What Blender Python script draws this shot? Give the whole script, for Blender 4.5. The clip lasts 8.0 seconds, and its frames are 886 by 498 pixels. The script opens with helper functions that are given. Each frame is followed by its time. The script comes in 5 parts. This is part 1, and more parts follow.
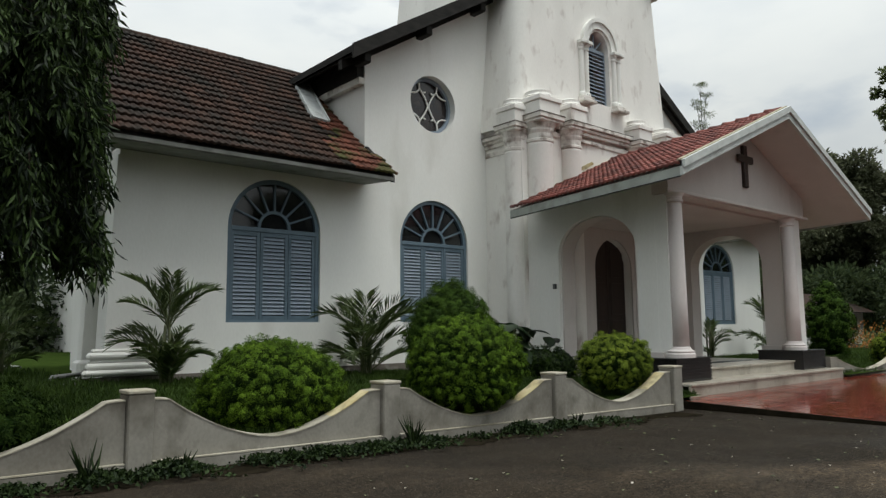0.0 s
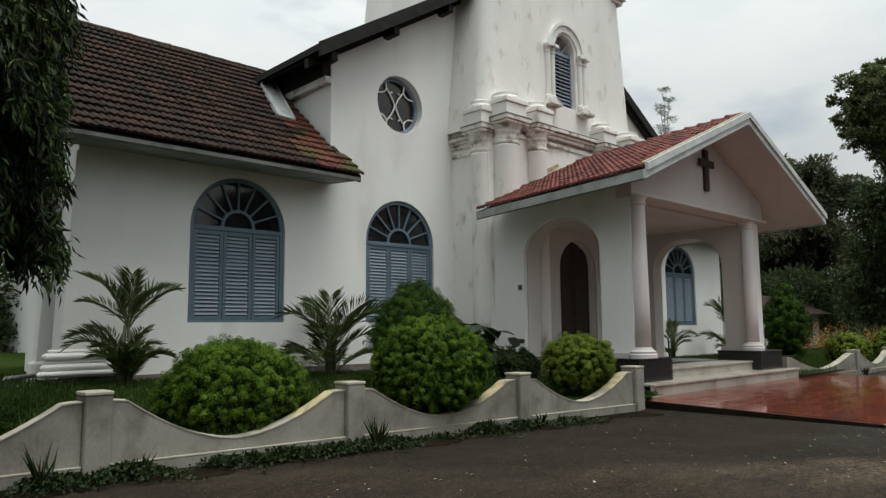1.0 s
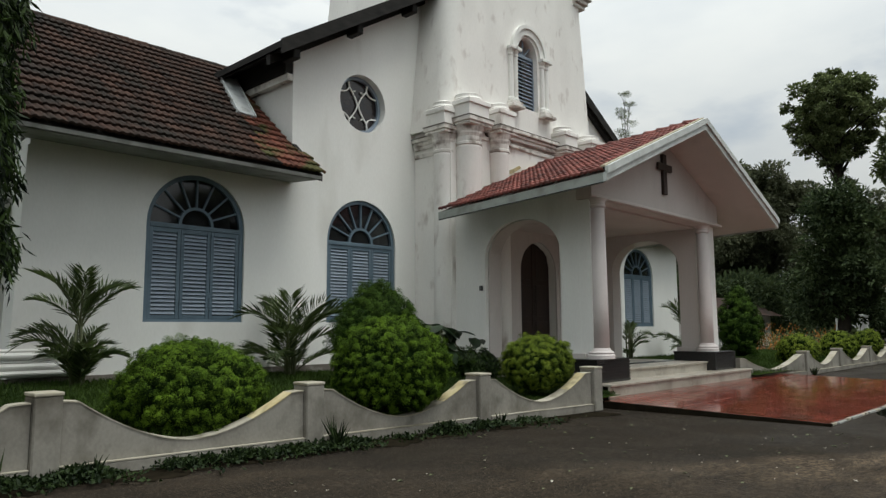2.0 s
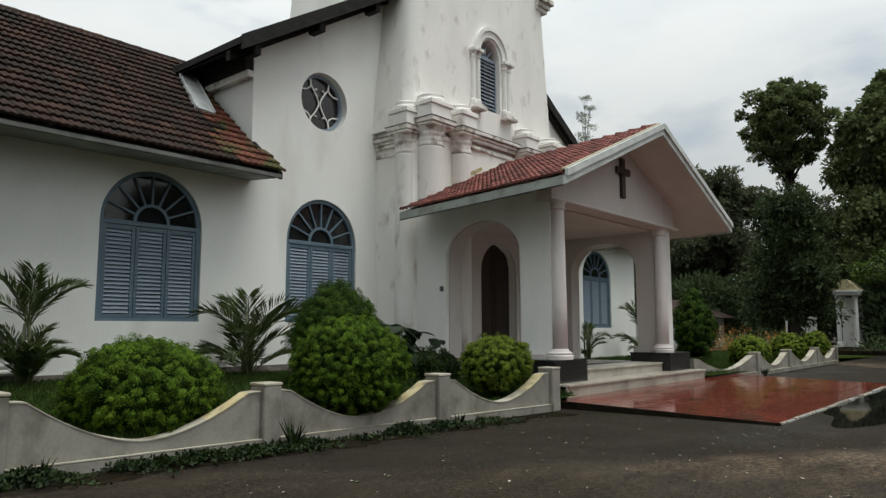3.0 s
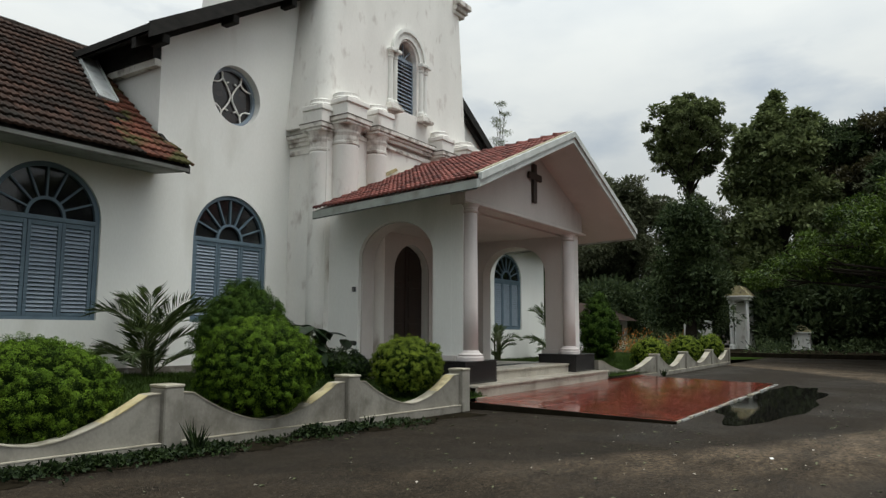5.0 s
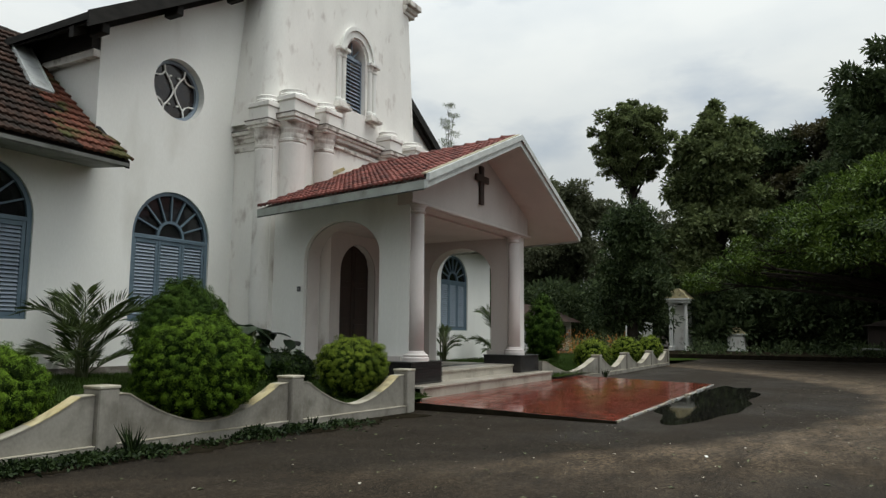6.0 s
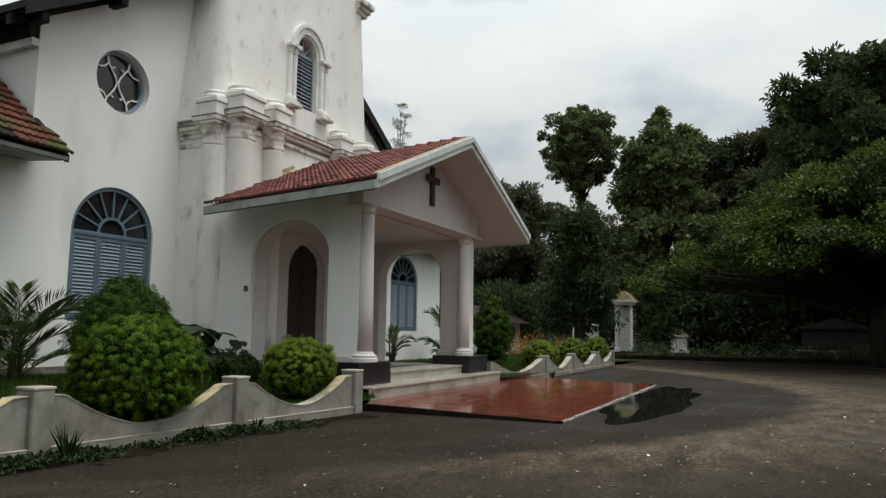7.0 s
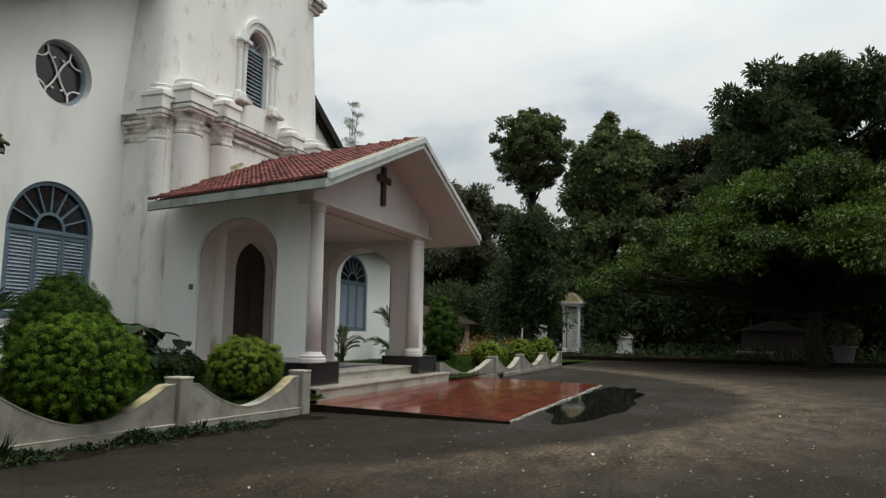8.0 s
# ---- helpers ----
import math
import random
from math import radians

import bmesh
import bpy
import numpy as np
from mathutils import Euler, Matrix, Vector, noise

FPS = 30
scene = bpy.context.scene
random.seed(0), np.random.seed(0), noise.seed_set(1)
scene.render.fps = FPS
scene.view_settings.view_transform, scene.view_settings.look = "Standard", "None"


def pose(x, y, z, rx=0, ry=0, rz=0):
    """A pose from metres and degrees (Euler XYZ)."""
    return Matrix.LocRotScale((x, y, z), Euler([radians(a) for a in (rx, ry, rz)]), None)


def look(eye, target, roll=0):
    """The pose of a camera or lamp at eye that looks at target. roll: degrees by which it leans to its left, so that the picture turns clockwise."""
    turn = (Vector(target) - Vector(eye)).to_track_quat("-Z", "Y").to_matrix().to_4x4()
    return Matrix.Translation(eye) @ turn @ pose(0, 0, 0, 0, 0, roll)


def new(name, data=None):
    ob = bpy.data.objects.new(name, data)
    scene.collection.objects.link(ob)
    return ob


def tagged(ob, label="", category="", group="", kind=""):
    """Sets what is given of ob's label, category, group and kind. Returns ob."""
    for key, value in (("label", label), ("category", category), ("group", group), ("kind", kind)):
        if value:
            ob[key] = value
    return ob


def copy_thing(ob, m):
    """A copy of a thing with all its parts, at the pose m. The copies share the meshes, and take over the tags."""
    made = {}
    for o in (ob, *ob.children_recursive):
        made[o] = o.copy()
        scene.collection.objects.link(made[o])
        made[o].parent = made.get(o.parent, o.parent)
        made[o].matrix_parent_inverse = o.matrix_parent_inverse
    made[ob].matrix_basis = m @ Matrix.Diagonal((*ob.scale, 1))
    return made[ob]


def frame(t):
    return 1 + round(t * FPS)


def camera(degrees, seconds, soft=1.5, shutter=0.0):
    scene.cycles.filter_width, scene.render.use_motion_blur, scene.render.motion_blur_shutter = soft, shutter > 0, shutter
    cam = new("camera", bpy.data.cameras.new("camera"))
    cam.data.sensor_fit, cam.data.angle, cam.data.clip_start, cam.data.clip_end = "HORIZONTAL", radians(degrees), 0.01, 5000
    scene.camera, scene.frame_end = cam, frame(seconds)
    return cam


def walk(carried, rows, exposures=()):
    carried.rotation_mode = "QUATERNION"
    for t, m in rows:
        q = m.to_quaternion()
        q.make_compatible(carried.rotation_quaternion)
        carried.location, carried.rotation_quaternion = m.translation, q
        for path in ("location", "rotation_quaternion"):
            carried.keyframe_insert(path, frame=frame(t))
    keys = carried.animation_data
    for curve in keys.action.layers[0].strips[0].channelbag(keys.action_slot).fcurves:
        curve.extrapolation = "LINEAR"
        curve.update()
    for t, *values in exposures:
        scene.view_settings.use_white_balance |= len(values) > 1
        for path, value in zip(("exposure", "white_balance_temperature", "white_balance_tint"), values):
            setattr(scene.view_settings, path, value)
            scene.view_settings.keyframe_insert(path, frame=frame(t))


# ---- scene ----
cam = camera(63.97, 8.0, soft=1.35)
# seconds, eye, heading clockwise from +y, pitch, roll
ROWS = [
    (0.0, 0.0, 0.0, 1.15, 40.637, 6.417, -0.619),
    (0.5, 0.0022, -0.0019, 1.15, 41.823, 6.427, -0.596),
    (1.0, 0.005, -0.0045, 1.15, 43.369, 6.433, -0.541),
    (1.5, 0.0077, -0.0071, 1.15, 44.885, 6.435, -0.455),
    (3.0, 0.0155, -0.0156, 1.15, 49.586, 6.468, -0.122),
    (3.5, 0.018, -0.0185, 1.15, 51.124, 6.486, -0.033),
    (4.0, 0.0206, -0.0219, 1.15, 52.844, 6.508, 0.06),
    (4.5, 0.0231, -0.0253, 1.15, 54.565, 6.533, 0.142),
    (6.0, 0.0313, -0.0383, 1.15, 60.807, 6.643, 0.47),
    (6.5, 0.0336, -0.0426, 1.15, 62.802, 6.691, 0.567),
    (7.0, 0.0358, -0.0471, 1.15, 64.812, 6.739, 0.697),
    (7.5, 0.0378, -0.0514, 1.15, 66.724, 6.775, 0.816),
    (8.0, 0.0397, -0.0561, 1.15, 68.793, 6.831, 0.923),
]
walk(cam, [(t, pose(x, y, z, 90 + p, 0, -h) @ pose(0, 0, 0, 0, 0, r)) for t, x, y, z, h, p, r in ROWS],
     exposures=[(0.0, 0.0, 6470, 5.5), (8.0, 0.0, 6470, 5.5)])

# ---------------------------------------------------------------- world and sun
SUN_AZ, SUN_EL = 165.0, 72.0
world = bpy.data.worlds.new("sky")
scene.world = world
world.use_nodes = True
wn, wl = world.node_tree.nodes, world.node_tree.links
wn.clear()
w_out, w_bg = wn.new("ShaderNodeOutputWorld"), wn.new("ShaderNodeBackground")
sky = wn.new("ShaderNodeTexSky")
sky.sky_type, sky.sun_disc = "NISHITA", False
sky.sun_elevation, sky.sun_rotation = radians(SUN_EL), radians(SUN_AZ)
coord, cmap = wn.new("ShaderNodeTexCoord"), wn.new("ShaderNodeMapping")
cmap.inputs["Scale"].default_value = (1.0, 1.0, 2.6)
cloud = wn.new("ShaderNodeTexNoise")
cloud.inputs["Scale"].default_value, cloud.inputs["Detail"].default_value = 2.3, 7.0
ramp = wn.new("ShaderNodeValToRGB")
ramp.color_ramp.elements[0].position, ramp.color_ramp.elements[1].position = 0.25, 0.46
tone = wn.new("ShaderNodeTexNoise")
tone.inputs["Scale"].default_value, tone.inputs["Detail"].default_value = 4.5, 5.0
grey = wn.new("ShaderNodeValToRGB")
grey.color_ramp.elements[0].color, grey.color_ramp.elements[1].color = (7.3, 7.6, 7.9, 1), (8.35, 8.5, 8.55, 1)
grey.color_ramp.elements[0].position, grey.color_ramp.elements[1].position = 0.32, 0.62
mix = wn.new("ShaderNodeMix")
mix.data_type = "RGBA"
wl.new(coord.outputs["Generated"], cmap.inputs["Vector"])
wl.new(cmap.outputs["Vector"], cloud.inputs["Vector"])
wl.new(cmap.outputs["Vector"], tone.inputs["Vector"])
wl.new(cloud.outputs["Fac"], ramp.inputs["Fac"])
wl.new(tone.outputs["Fac"], grey.inputs["Fac"])
wl.new(ramp.outputs["Color"], mix.inputs["Factor"])
wl.new(sky.outputs["Color"], mix.inputs["A"])
wl.new(grey.outputs["Color"], mix.inputs["B"])
# an overcast sky grows brighter towards the zenith
split, lift, gain = wn.new("ShaderNodeSeparateXYZ"), wn.new("ShaderNodeMath"), wn.new("ShaderNodeVectorMath")
wl.new(coord.outputs["Generated"], split.inputs["Vector"])
lift.operation, lift.use_clamp = "MULTIPLY_ADD", False
wl.new(split.outputs["Z"], lift.inputs[0])
lift.inputs[1].default_value, lift.inputs[2].default_value = 1.5, 0.48
gain.operation = "SCALE"
wl.new(mix.outputs["Result"], gain.inputs[0])
wl.new(lift.outputs["Value"], gain.inputs["Scale"])
wl.new(gain.outputs["Vector"], w_bg.inputs["Color"])
w_bg.inputs["Strength"].default_value = 0.100
wl.new(w_bg.outputs["Background"], w_out.inputs["Surface"])

sun = new("sun", bpy.data.lights.new("sun", "SUN"))
sun.data.energy, sun.data.angle, sun.data.color = 1.95, radians(30), (1.0, 0.98, 0.94)
sa, se = radians(SUN_AZ), radians(SUN_EL)
sun.matrix_basis = look((0, 0, 30), Vector((0, 0, 30)) - Vector((math.sin(sa) * math.cos(se), math.cos(sa) * math.cos(se), math.sin(se))))

# ---------------------------------------------------------------- materials


def material(name, low, high, rough=0.8, scale=3.0, bump=0.2, fine=60.0, stain=None, stain_at=(0.55, 0.75), stain_scale=1.2,
             streak=1.0, island=0.0, single=0.0, metal=0.0, coords="Object", thin=0.0, spec=0.5):
    """Two noises between two colours, stains of a third, grain as relief. island, single: how far loose pieces or objects differ."""
    m = bpy.data.materials.new(name)
    m.use_nodes = True
    n, l = m.node_tree.nodes, m.node_tree.links
    b = n["Principled BSDF"]
    tc, mp = n.new("ShaderNodeTexCoord"), n.new("ShaderNodeMapping")
    if coords == "World":
        ge = n.new("ShaderNodeNewGeometry")
        l.new(ge.outputs["Position"], mp.inputs["Vector"])
    else:
        l.new(tc.outputs[coords], mp.inputs["Vector"])
    mp.inputs["Scale"].default_value = (1, 1, streak)
    big, small = n.new("ShaderNodeTexNoise"), n.new("ShaderNodeTexNoise")
    big.inputs["Scale"].default_value, big.inputs["Detail"].default_value = scale, 6.0
    small.inputs["Scale"].default_value, small.inputs["Detail"].default_value = fine, 3.0
    for t in (big, small):
        l.new(mp.outputs["Vector"], t.inputs["Vector"])
    add = n.new("ShaderNodeMath")
    add.operation = "MULTIPLY_ADD"
    l.new(small.outputs["Fac"], add.inputs[0])
    add.inputs[1].default_value = 0.35
    l.new(big.outputs["Fac"], add.inputs[2])
    rng = n.new("ShaderNodeMapRange")
    rng.inputs["From Min"].default_value, rng.inputs["From Max"].default_value = 0.42, 0.93
    value = add.outputs["Value"]
    for source, amount in ((("Random Per Island", "ShaderNodeNewGeometry"), island), (("Random", "ShaderNodeObjectInfo"), single)):
        if amount:
            s = n.new(source[1])
            k = n.new("ShaderNodeMath")
            k.operation = "MULTIPLY_ADD"
            c = n.new("ShaderNodeMath")
            c.operation = "SUBTRACT"
            l.new(s.outputs[source[0]], c.inputs[0])
            c.inputs[1].default_value = 0.5
            l.new(c.outputs["Value"], k.inputs[0])
            k.inputs[1].default_value = amount
            l.new(value, k.inputs[2])
            value = k.outputs["Value"]
    l.new(value, rng.inputs["Value"])
    mx = n.new("ShaderNodeMix")
    mx.data_type = "RGBA"
    mx.inputs["A"].default_value, mx.inputs["B"].default_value = (*low, 1), (*high, 1)
    l.new(rng.outputs["Result"], mx.inputs["Factor"])
    colour = mx.outputs["Result"]
    if stain:
        st = n.new("ShaderNodeTexNoise")
        st.inputs["Scale"].default_value, st.inputs["Detail"].default_value = stain_scale, 8.0
        l.new(mp.outputs["Vector"], st.inputs["Vector"])
        sr = n.new("ShaderNodeMapRange")
        sr.inputs["From Min"].default_value, sr.inputs["From Max"].default_value = stain_at
        sr.inputs["To Max"].default_value = 0.85
        l.new(st.outputs["Fac"], sr.inputs["Value"])
        m2 = n.new("ShaderNodeMix")
        m2.data_type = "RGBA"
        l.new(sr.outputs["Result"], m2.inputs["Factor"])
        l.new(colour, m2.inputs["A"])
        m2.inputs["B"].default_value = (*stain, 1)
        colour = m2.outputs["Result"]
    l.new(colour, b.inputs["Base Color"])
    b.inputs["Roughness"].default_value, b.inputs["Metallic"].default_value = rough, metal
    b.inputs["Specular IOR Level"].default_value = spec
    if bump:
        bp = n.new("ShaderNodeBump")
        bp.inputs["Strength"].default_value, bp.inputs["Distance"].default_value = bump, 0.01
        l.new(add.outputs["Value"], bp.inputs["Height"])
        l.new(bp.outputs["Normal"], b.inputs["Normal"])
    if thin:
        tr, ms = n.new("ShaderNodeBsdfTranslucent"), n.new("ShaderNodeMixShader")
        l.new(colour, tr.inputs["Color"])
        ms.inputs["Fac"].default_value = thin
        l.new(b.outputs["BSDF"], ms.inputs[1])
        l.new(tr.outputs["BSDF"], ms.inputs[2])
        l.new(ms.outputs["Shader"], n["Material Output"].inputs["Surface"])
    return m


PLASTER = material("white_plaster", (0.72, 0.715, 0.675), (0.84, 0.835, 0.80), 0.85, 0.9, 0.25, 35, stain=(0.50, 0.48, 0.42), stain_at=(0.60, 0.88), stain_scale=1.1, streak=0.35, coords="World")
PLASTER_OLD = material("weathered_plaster", (0.76, 0.74, 0.70), (0.88, 0.86, 0.815), 0.88, 1.4, 0.4, 30, stain=(0.36, 0.29, 0.25), stain_at=(0.58, 0.82), stain_scale=4.2, streak=0.45, coords="World")
# taupe porch paint, taken darker so that the colour carries the porch's shade
PORCH_SHADED = material("shaded_taupe_plaster", (0.51, 0.468, 0.440), (0.62, 0.577, 0.545), 0.8, 1.2, 0.2, 40, stain=(0.36, 0.33, 0.30), stain_at=(0.60, 0.82), streak=0.4, coords="World")
# lighter copy of the porch paint for the lit columns
COLUMN_PAINT = material("pale_pink_plaster", (0.60, 0.55, 0.53), (0.71, 0.66, 0.635), 0.8, 1.2, 0.2, 40, stain=(0.42, 0.38, 0.35), stain_at=(0.60, 0.82), streak=0.4, coords="World")
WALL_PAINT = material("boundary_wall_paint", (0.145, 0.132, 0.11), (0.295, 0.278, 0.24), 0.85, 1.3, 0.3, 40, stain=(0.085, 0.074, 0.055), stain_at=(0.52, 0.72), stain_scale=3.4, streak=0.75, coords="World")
COPING = material("coping_paint", (0.26, 0.23, 0.16), (0.46, 0.43, 0.36), 0.85, 2.2, 0.3, 60, stain=(0.16, 0.145, 0.10), stain_at=(0.50, 0.70), stain_scale=4.0, coords="World")
YELLOW_CAP = material("yellowed_cap_paint", (0.38, 0.30, 0.13), (0.58, 0.51, 0.32), 0.85, 6.0, 0.3, 60, stain=(0.17, 0.15, 0.10), stain_at=(0.50, 0.68), stain_scale=5.0, coords="World")
CORNICE_DIRT = material("dirty_moulding", (0.60, 0.565, 0.52), (0.82, 0.80, 0.75), 0.9, 3.0, 0.4, 40, stain=(0.20, 0.16, 0.13), stain_at=(0.50, 0.66), stain_scale=4.5, coords="World")
BLUE = material("blue_grey_paint", (0.075, 0.115, 0.15), (0.115, 0.165, 0.205), 0.55, 5.0, 0.12, 80, single=0.10)
SLAT = material("blue_grey_slat", (0.19, 0.235, 0.285), (0.26, 0.315, 0.375), 0.5, 5.0, 0.1, 80, single=0.15)
# near-black colour stands for the darkness of unlit rooms behind openings
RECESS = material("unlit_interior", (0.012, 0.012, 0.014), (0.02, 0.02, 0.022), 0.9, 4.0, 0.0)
GUTTER = material("grey_eave_board", (0.20, 0.20, 0.18), (0.32, 0.32, 0.30), 0.8, 3.0, 0.2, 40, stain=(0.09, 0.09, 0.075), stain_scale=2.5, coords="World")
TILE_OLD = material("old_clay_tile", (0.016, 0.009, 0.0065), (0.056, 0.029, 0.020), 0.85, 5.0, 0.4, 45, stain=(0.015, 0.014, 0.011), stain_at=(0.44, 0.66), stain_scale=1.6, single=0.4, coords="World", spec=0.2)
TILE_RED = material("mossy_red_tile", (0.070, 0.028, 0.019), (0.170, 0.062, 0.040), 0.85, 6.0, 0.4, 45, stain=(0.05, 0.062, 0.02), stain_at=(0.50, 0.62), stain_scale=2.4, single=0.3, coords="World", spec=0.2)
TILE_PORCH = material("porch_red_tile", (0.085, 0.022, 0.018), (0.26, 0.080, 0.062), 0.8, 9.0, 0.4, 45, single=0.5, stain=(0.07, 0.035, 0.03), stain_at=(0.52, 0.70), stain_scale=5.0, coords="World")
DARK_WOOD = material("black_timber", (0.010, 0.0095, 0.009), (0.030, 0.028, 0.025), 0.85, 3.0, 0.4, 50, streak=3.0, spec=0.2)
DOOR_WOOD = material("dark_door_wood", (0.012, 0.007, 0.005), (0.04, 0.02, 0.014), 0.45, 3.0, 0.3, 50, streak=0.2)
CROSS_WOOD = material("dark_brown_cross_wood", (0.022, 0.013, 0.010), (0.05, 0.03, 0.022), 0.5, 6.0, 0.2, 60, streak=0.3)
FASCIA = material("grey_white_fascia", (0.46, 0.48, 0.46), (0.60, 0.62, 0.60), 0.6, 4.0, 0.1, 60, stain=(0.34, 0.36, 0.34), stain_scale=3.0, coords="World")
EAVE_PAINT = material("dull_eave_paint", (0.27, 0.29, 0.26), (0.40, 0.42, 0.385), 0.65, 2.5, 0.15, 60, stain=(0.16, 0.16, 0.13), stain_at=(0.52, 0.74), stain_scale=3.0, coords="World")
MORTAR = material("old_verge_mortar", (0.26, 0.23, 0.15), (0.44, 0.40, 0.29), 0.85, 6.0, 0.4, 60, stain=(0.15, 0.12, 0.09), stain_scale=5.0, coords="World")
GRANITE = material("black_granite", (0.012, 0.012, 0.013), (0.03, 0.028, 0.028), 0.25, 30.0, 0.05, 200)
MARBLE = material("cream_marble", (0.35, 0.315, 0.26), (0.50, 0.465, 0.40), 0.35, 2.0, 0.05, 30, stain=(0.22, 0.19, 0.15), stain_at=(0.50, 0.76), stain_scale=3.0, coords="World")
FLOOR_TILE = material("red_paving_tile", (0.100, 0.020, 0.0125), (0.205, 0.046, 0.029), 0.11, 2.5, 0.05, 60, single=0.35, coords="World", stain=(0.07, 0.035, 0.03), stain_scale=1.5)
GROUT = material("dark_joint", (0.10, 0.06, 0.05), (0.16, 0.10, 0.08), 0.8, 4.0, 0.1)
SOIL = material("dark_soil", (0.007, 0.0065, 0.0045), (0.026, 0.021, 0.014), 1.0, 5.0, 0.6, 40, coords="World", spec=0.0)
LAWN_SOIL = material("lawn_soil", (0.016, 0.028, 0.007), (0.038, 0.060, 0.013), 1.0, 3.0, 0.6, 40, coords="World", spec=0.0)
SKYLIGHT = material("pale_roof_pane", (0.42, 0.44, 0.44), (0.56, 0.58, 0.57), 0.35, 4.0, 0.1, 40, stain=(0.2, 0.2, 0.19), stain_scale=6.0)
LEAF_BUSH = material("bush_leaf", (0.028, 0.062, 0.005), (0.165, 0.272, 0.022), 0.75, 5.0, 0, 30, island=0.3, thin=0.05, spec=0.12)
# shade between the sprays is put into this darker leaf colour
LEAF_SHADED = material("shaded_bush_leaf", (0.005, 0.014, 0.002), (0.030, 0.056, 0.007), 0.8, 5.0, 0, 30, island=0.35, thin=0.05, spec=0.1)
LEAF_CONE = material("cone_bush_leaf", (0.016, 0.038, 0.005), (0.074, 0.134, 0.016), 0.75, 5.0, 0, 30, island=0.3, thin=0.05, spec=0.12)
LEAF_GOLD = material("golden_bush_leaf", (0.055, 0.092, 0.007), (0.250, 0.320, 0.028), 0.7, 4.0, 0, 30, island=0.35, thin=0.05, spec=0.2)
# near-black body colour stands for the shade deep inside a bush
CORE = material("shaded_core_foliage", (0.005, 0.012, 0.003), (0.014, 0.028, 0.006), 1.0, 6.0, 0.5, 30, spec=0.0)
LEAF_DARK = material("dark_tree_leaf", (0.026, 0.042, 0.018), (0.092, 0.124, 0.052), 0.7, 0.5, 0, 20, island=0.6, thin=0.3, coords="World", spec=0.2)
# haze of distance is mixed into this paler, greyer leaf colour
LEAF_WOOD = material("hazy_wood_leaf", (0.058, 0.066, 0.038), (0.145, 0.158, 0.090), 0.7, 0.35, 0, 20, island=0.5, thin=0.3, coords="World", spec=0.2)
LEAF_MID = material("mid_green_leaf", (0.058, 0.077, 0.032), (0.190, 0.226, 0.094), 0.7, 0.5, 0, 20, island=0.6, thin=0.3, coords="World", spec=0.2)
LEAF_BRIGHT = material("bright_tree_leaf", (0.012, 0.028, 0.006), (0.115, 0.175, 0.028), 0.6, 0.45, 0, 20, island=0.5, thin=0.25, coords="World", spec=0.3)
LEAF_RUST = material("rusty_tree_leaf", (0.035, 0.033, 0.015), (0.088, 0.080, 0.036), 0.6, 0.5, 0, 20, island=0.5, thin=0.3, coords="World")
LEAF_DROOP = material("drooping_leaf", (0.004, 0.010, 0.003), (0.046, 0.078, 0.018), 0.6, 0.8, 0, 20, island=0.8, thin=0.12, coords="World", spec=0.2)
LEAF_PALM = material("palm_leaflet", (0.022, 0.042, 0.012), (0.12, 0.165, 0.050), 0.5, 3.0, 0, 20, island=0.5, thin=0.25)
GRIME = material("ledge_grime", (0.07, 0.058, 0.048), (0.20, 0.175, 0.15), 0.95, 4.0, 0.4, 40, stain=(0.45, 0.43, 0.4), stain_at=(0.55, 0.7), stain_scale=3.0, coords="World")
LEAF_WEED = material("weed_leaf", (0.006, 0.014, 0.004), (0.028, 0.048, 0.012), 0.65, 3.0, 0, 30, island=0.5, thin=0.15, spec=0.2)
LEAF_BROAD = material("broad_dark_leaf", (0.008, 0.018, 0.007), (0.026, 0.050, 0.018), 0.4, 3.0, 0.1, 30, island=0.3, thin=0.15)
FLOWER = material("orange_leaf", (0.26, 0.08, 0.015), (0.45, 0.20, 0.03), 0.6, 4.0, 0, 20, island=0.4, thin=0.3)
GRASS = material("grass_blade", (0.016, 0.034, 0.005), (0.058, 0.100, 0.015), 0.75, 0.6, 0, 20, island=0.4, thin=0.15, coords="World", spec=0.2)
BARK = material("bark", (0.016, 0.013, 0.010), (0.046, 0.038, 0.030), 0.9, 6.0, 0.8, 40, streak=0.25, spec=0.1)
STALK = material("palm_stalk", (0.045, 0.060, 0.022), (0.12, 0.13, 0.055), 0.6, 6.0, 0.1, 30)
CLAY = material("grey_flower_pot", (0.08, 0.08, 0.08), (0.16, 0.16, 0.155), 0.8, 6.0, 0.2, 40)
RUSTY_TIN = material("rusty_tin_sheet", (0.018, 0.012, 0.009), (0.045, 0.030, 0.023), 0.7, 2.0, 0.2, 30, coords="World")
PIPE = material("grey_pipe", (0.10, 0.10, 0.10), (0.2, 0.2, 0.19), 0.5, 6.0, 0.1, 40)
SWITCH = material("dark_switch_box", (0.03, 0.03, 0.035), (0.06, 0.06, 0.065), 0.5, 6.0, 0.1, 40)


def glass_material():
    m = bpy.data.materials.new("window_glass")
    m.use_nodes = True
    b = m.node_tree.nodes["Principled BSDF"]
    b.inputs["Base Color"].default_value = (0.10, 0.105, 0.115, 1)
    b.inputs["Transmission Weight"].default_value = 0.9
    b.inputs["Roughness"].default_value = 0.04
    return m


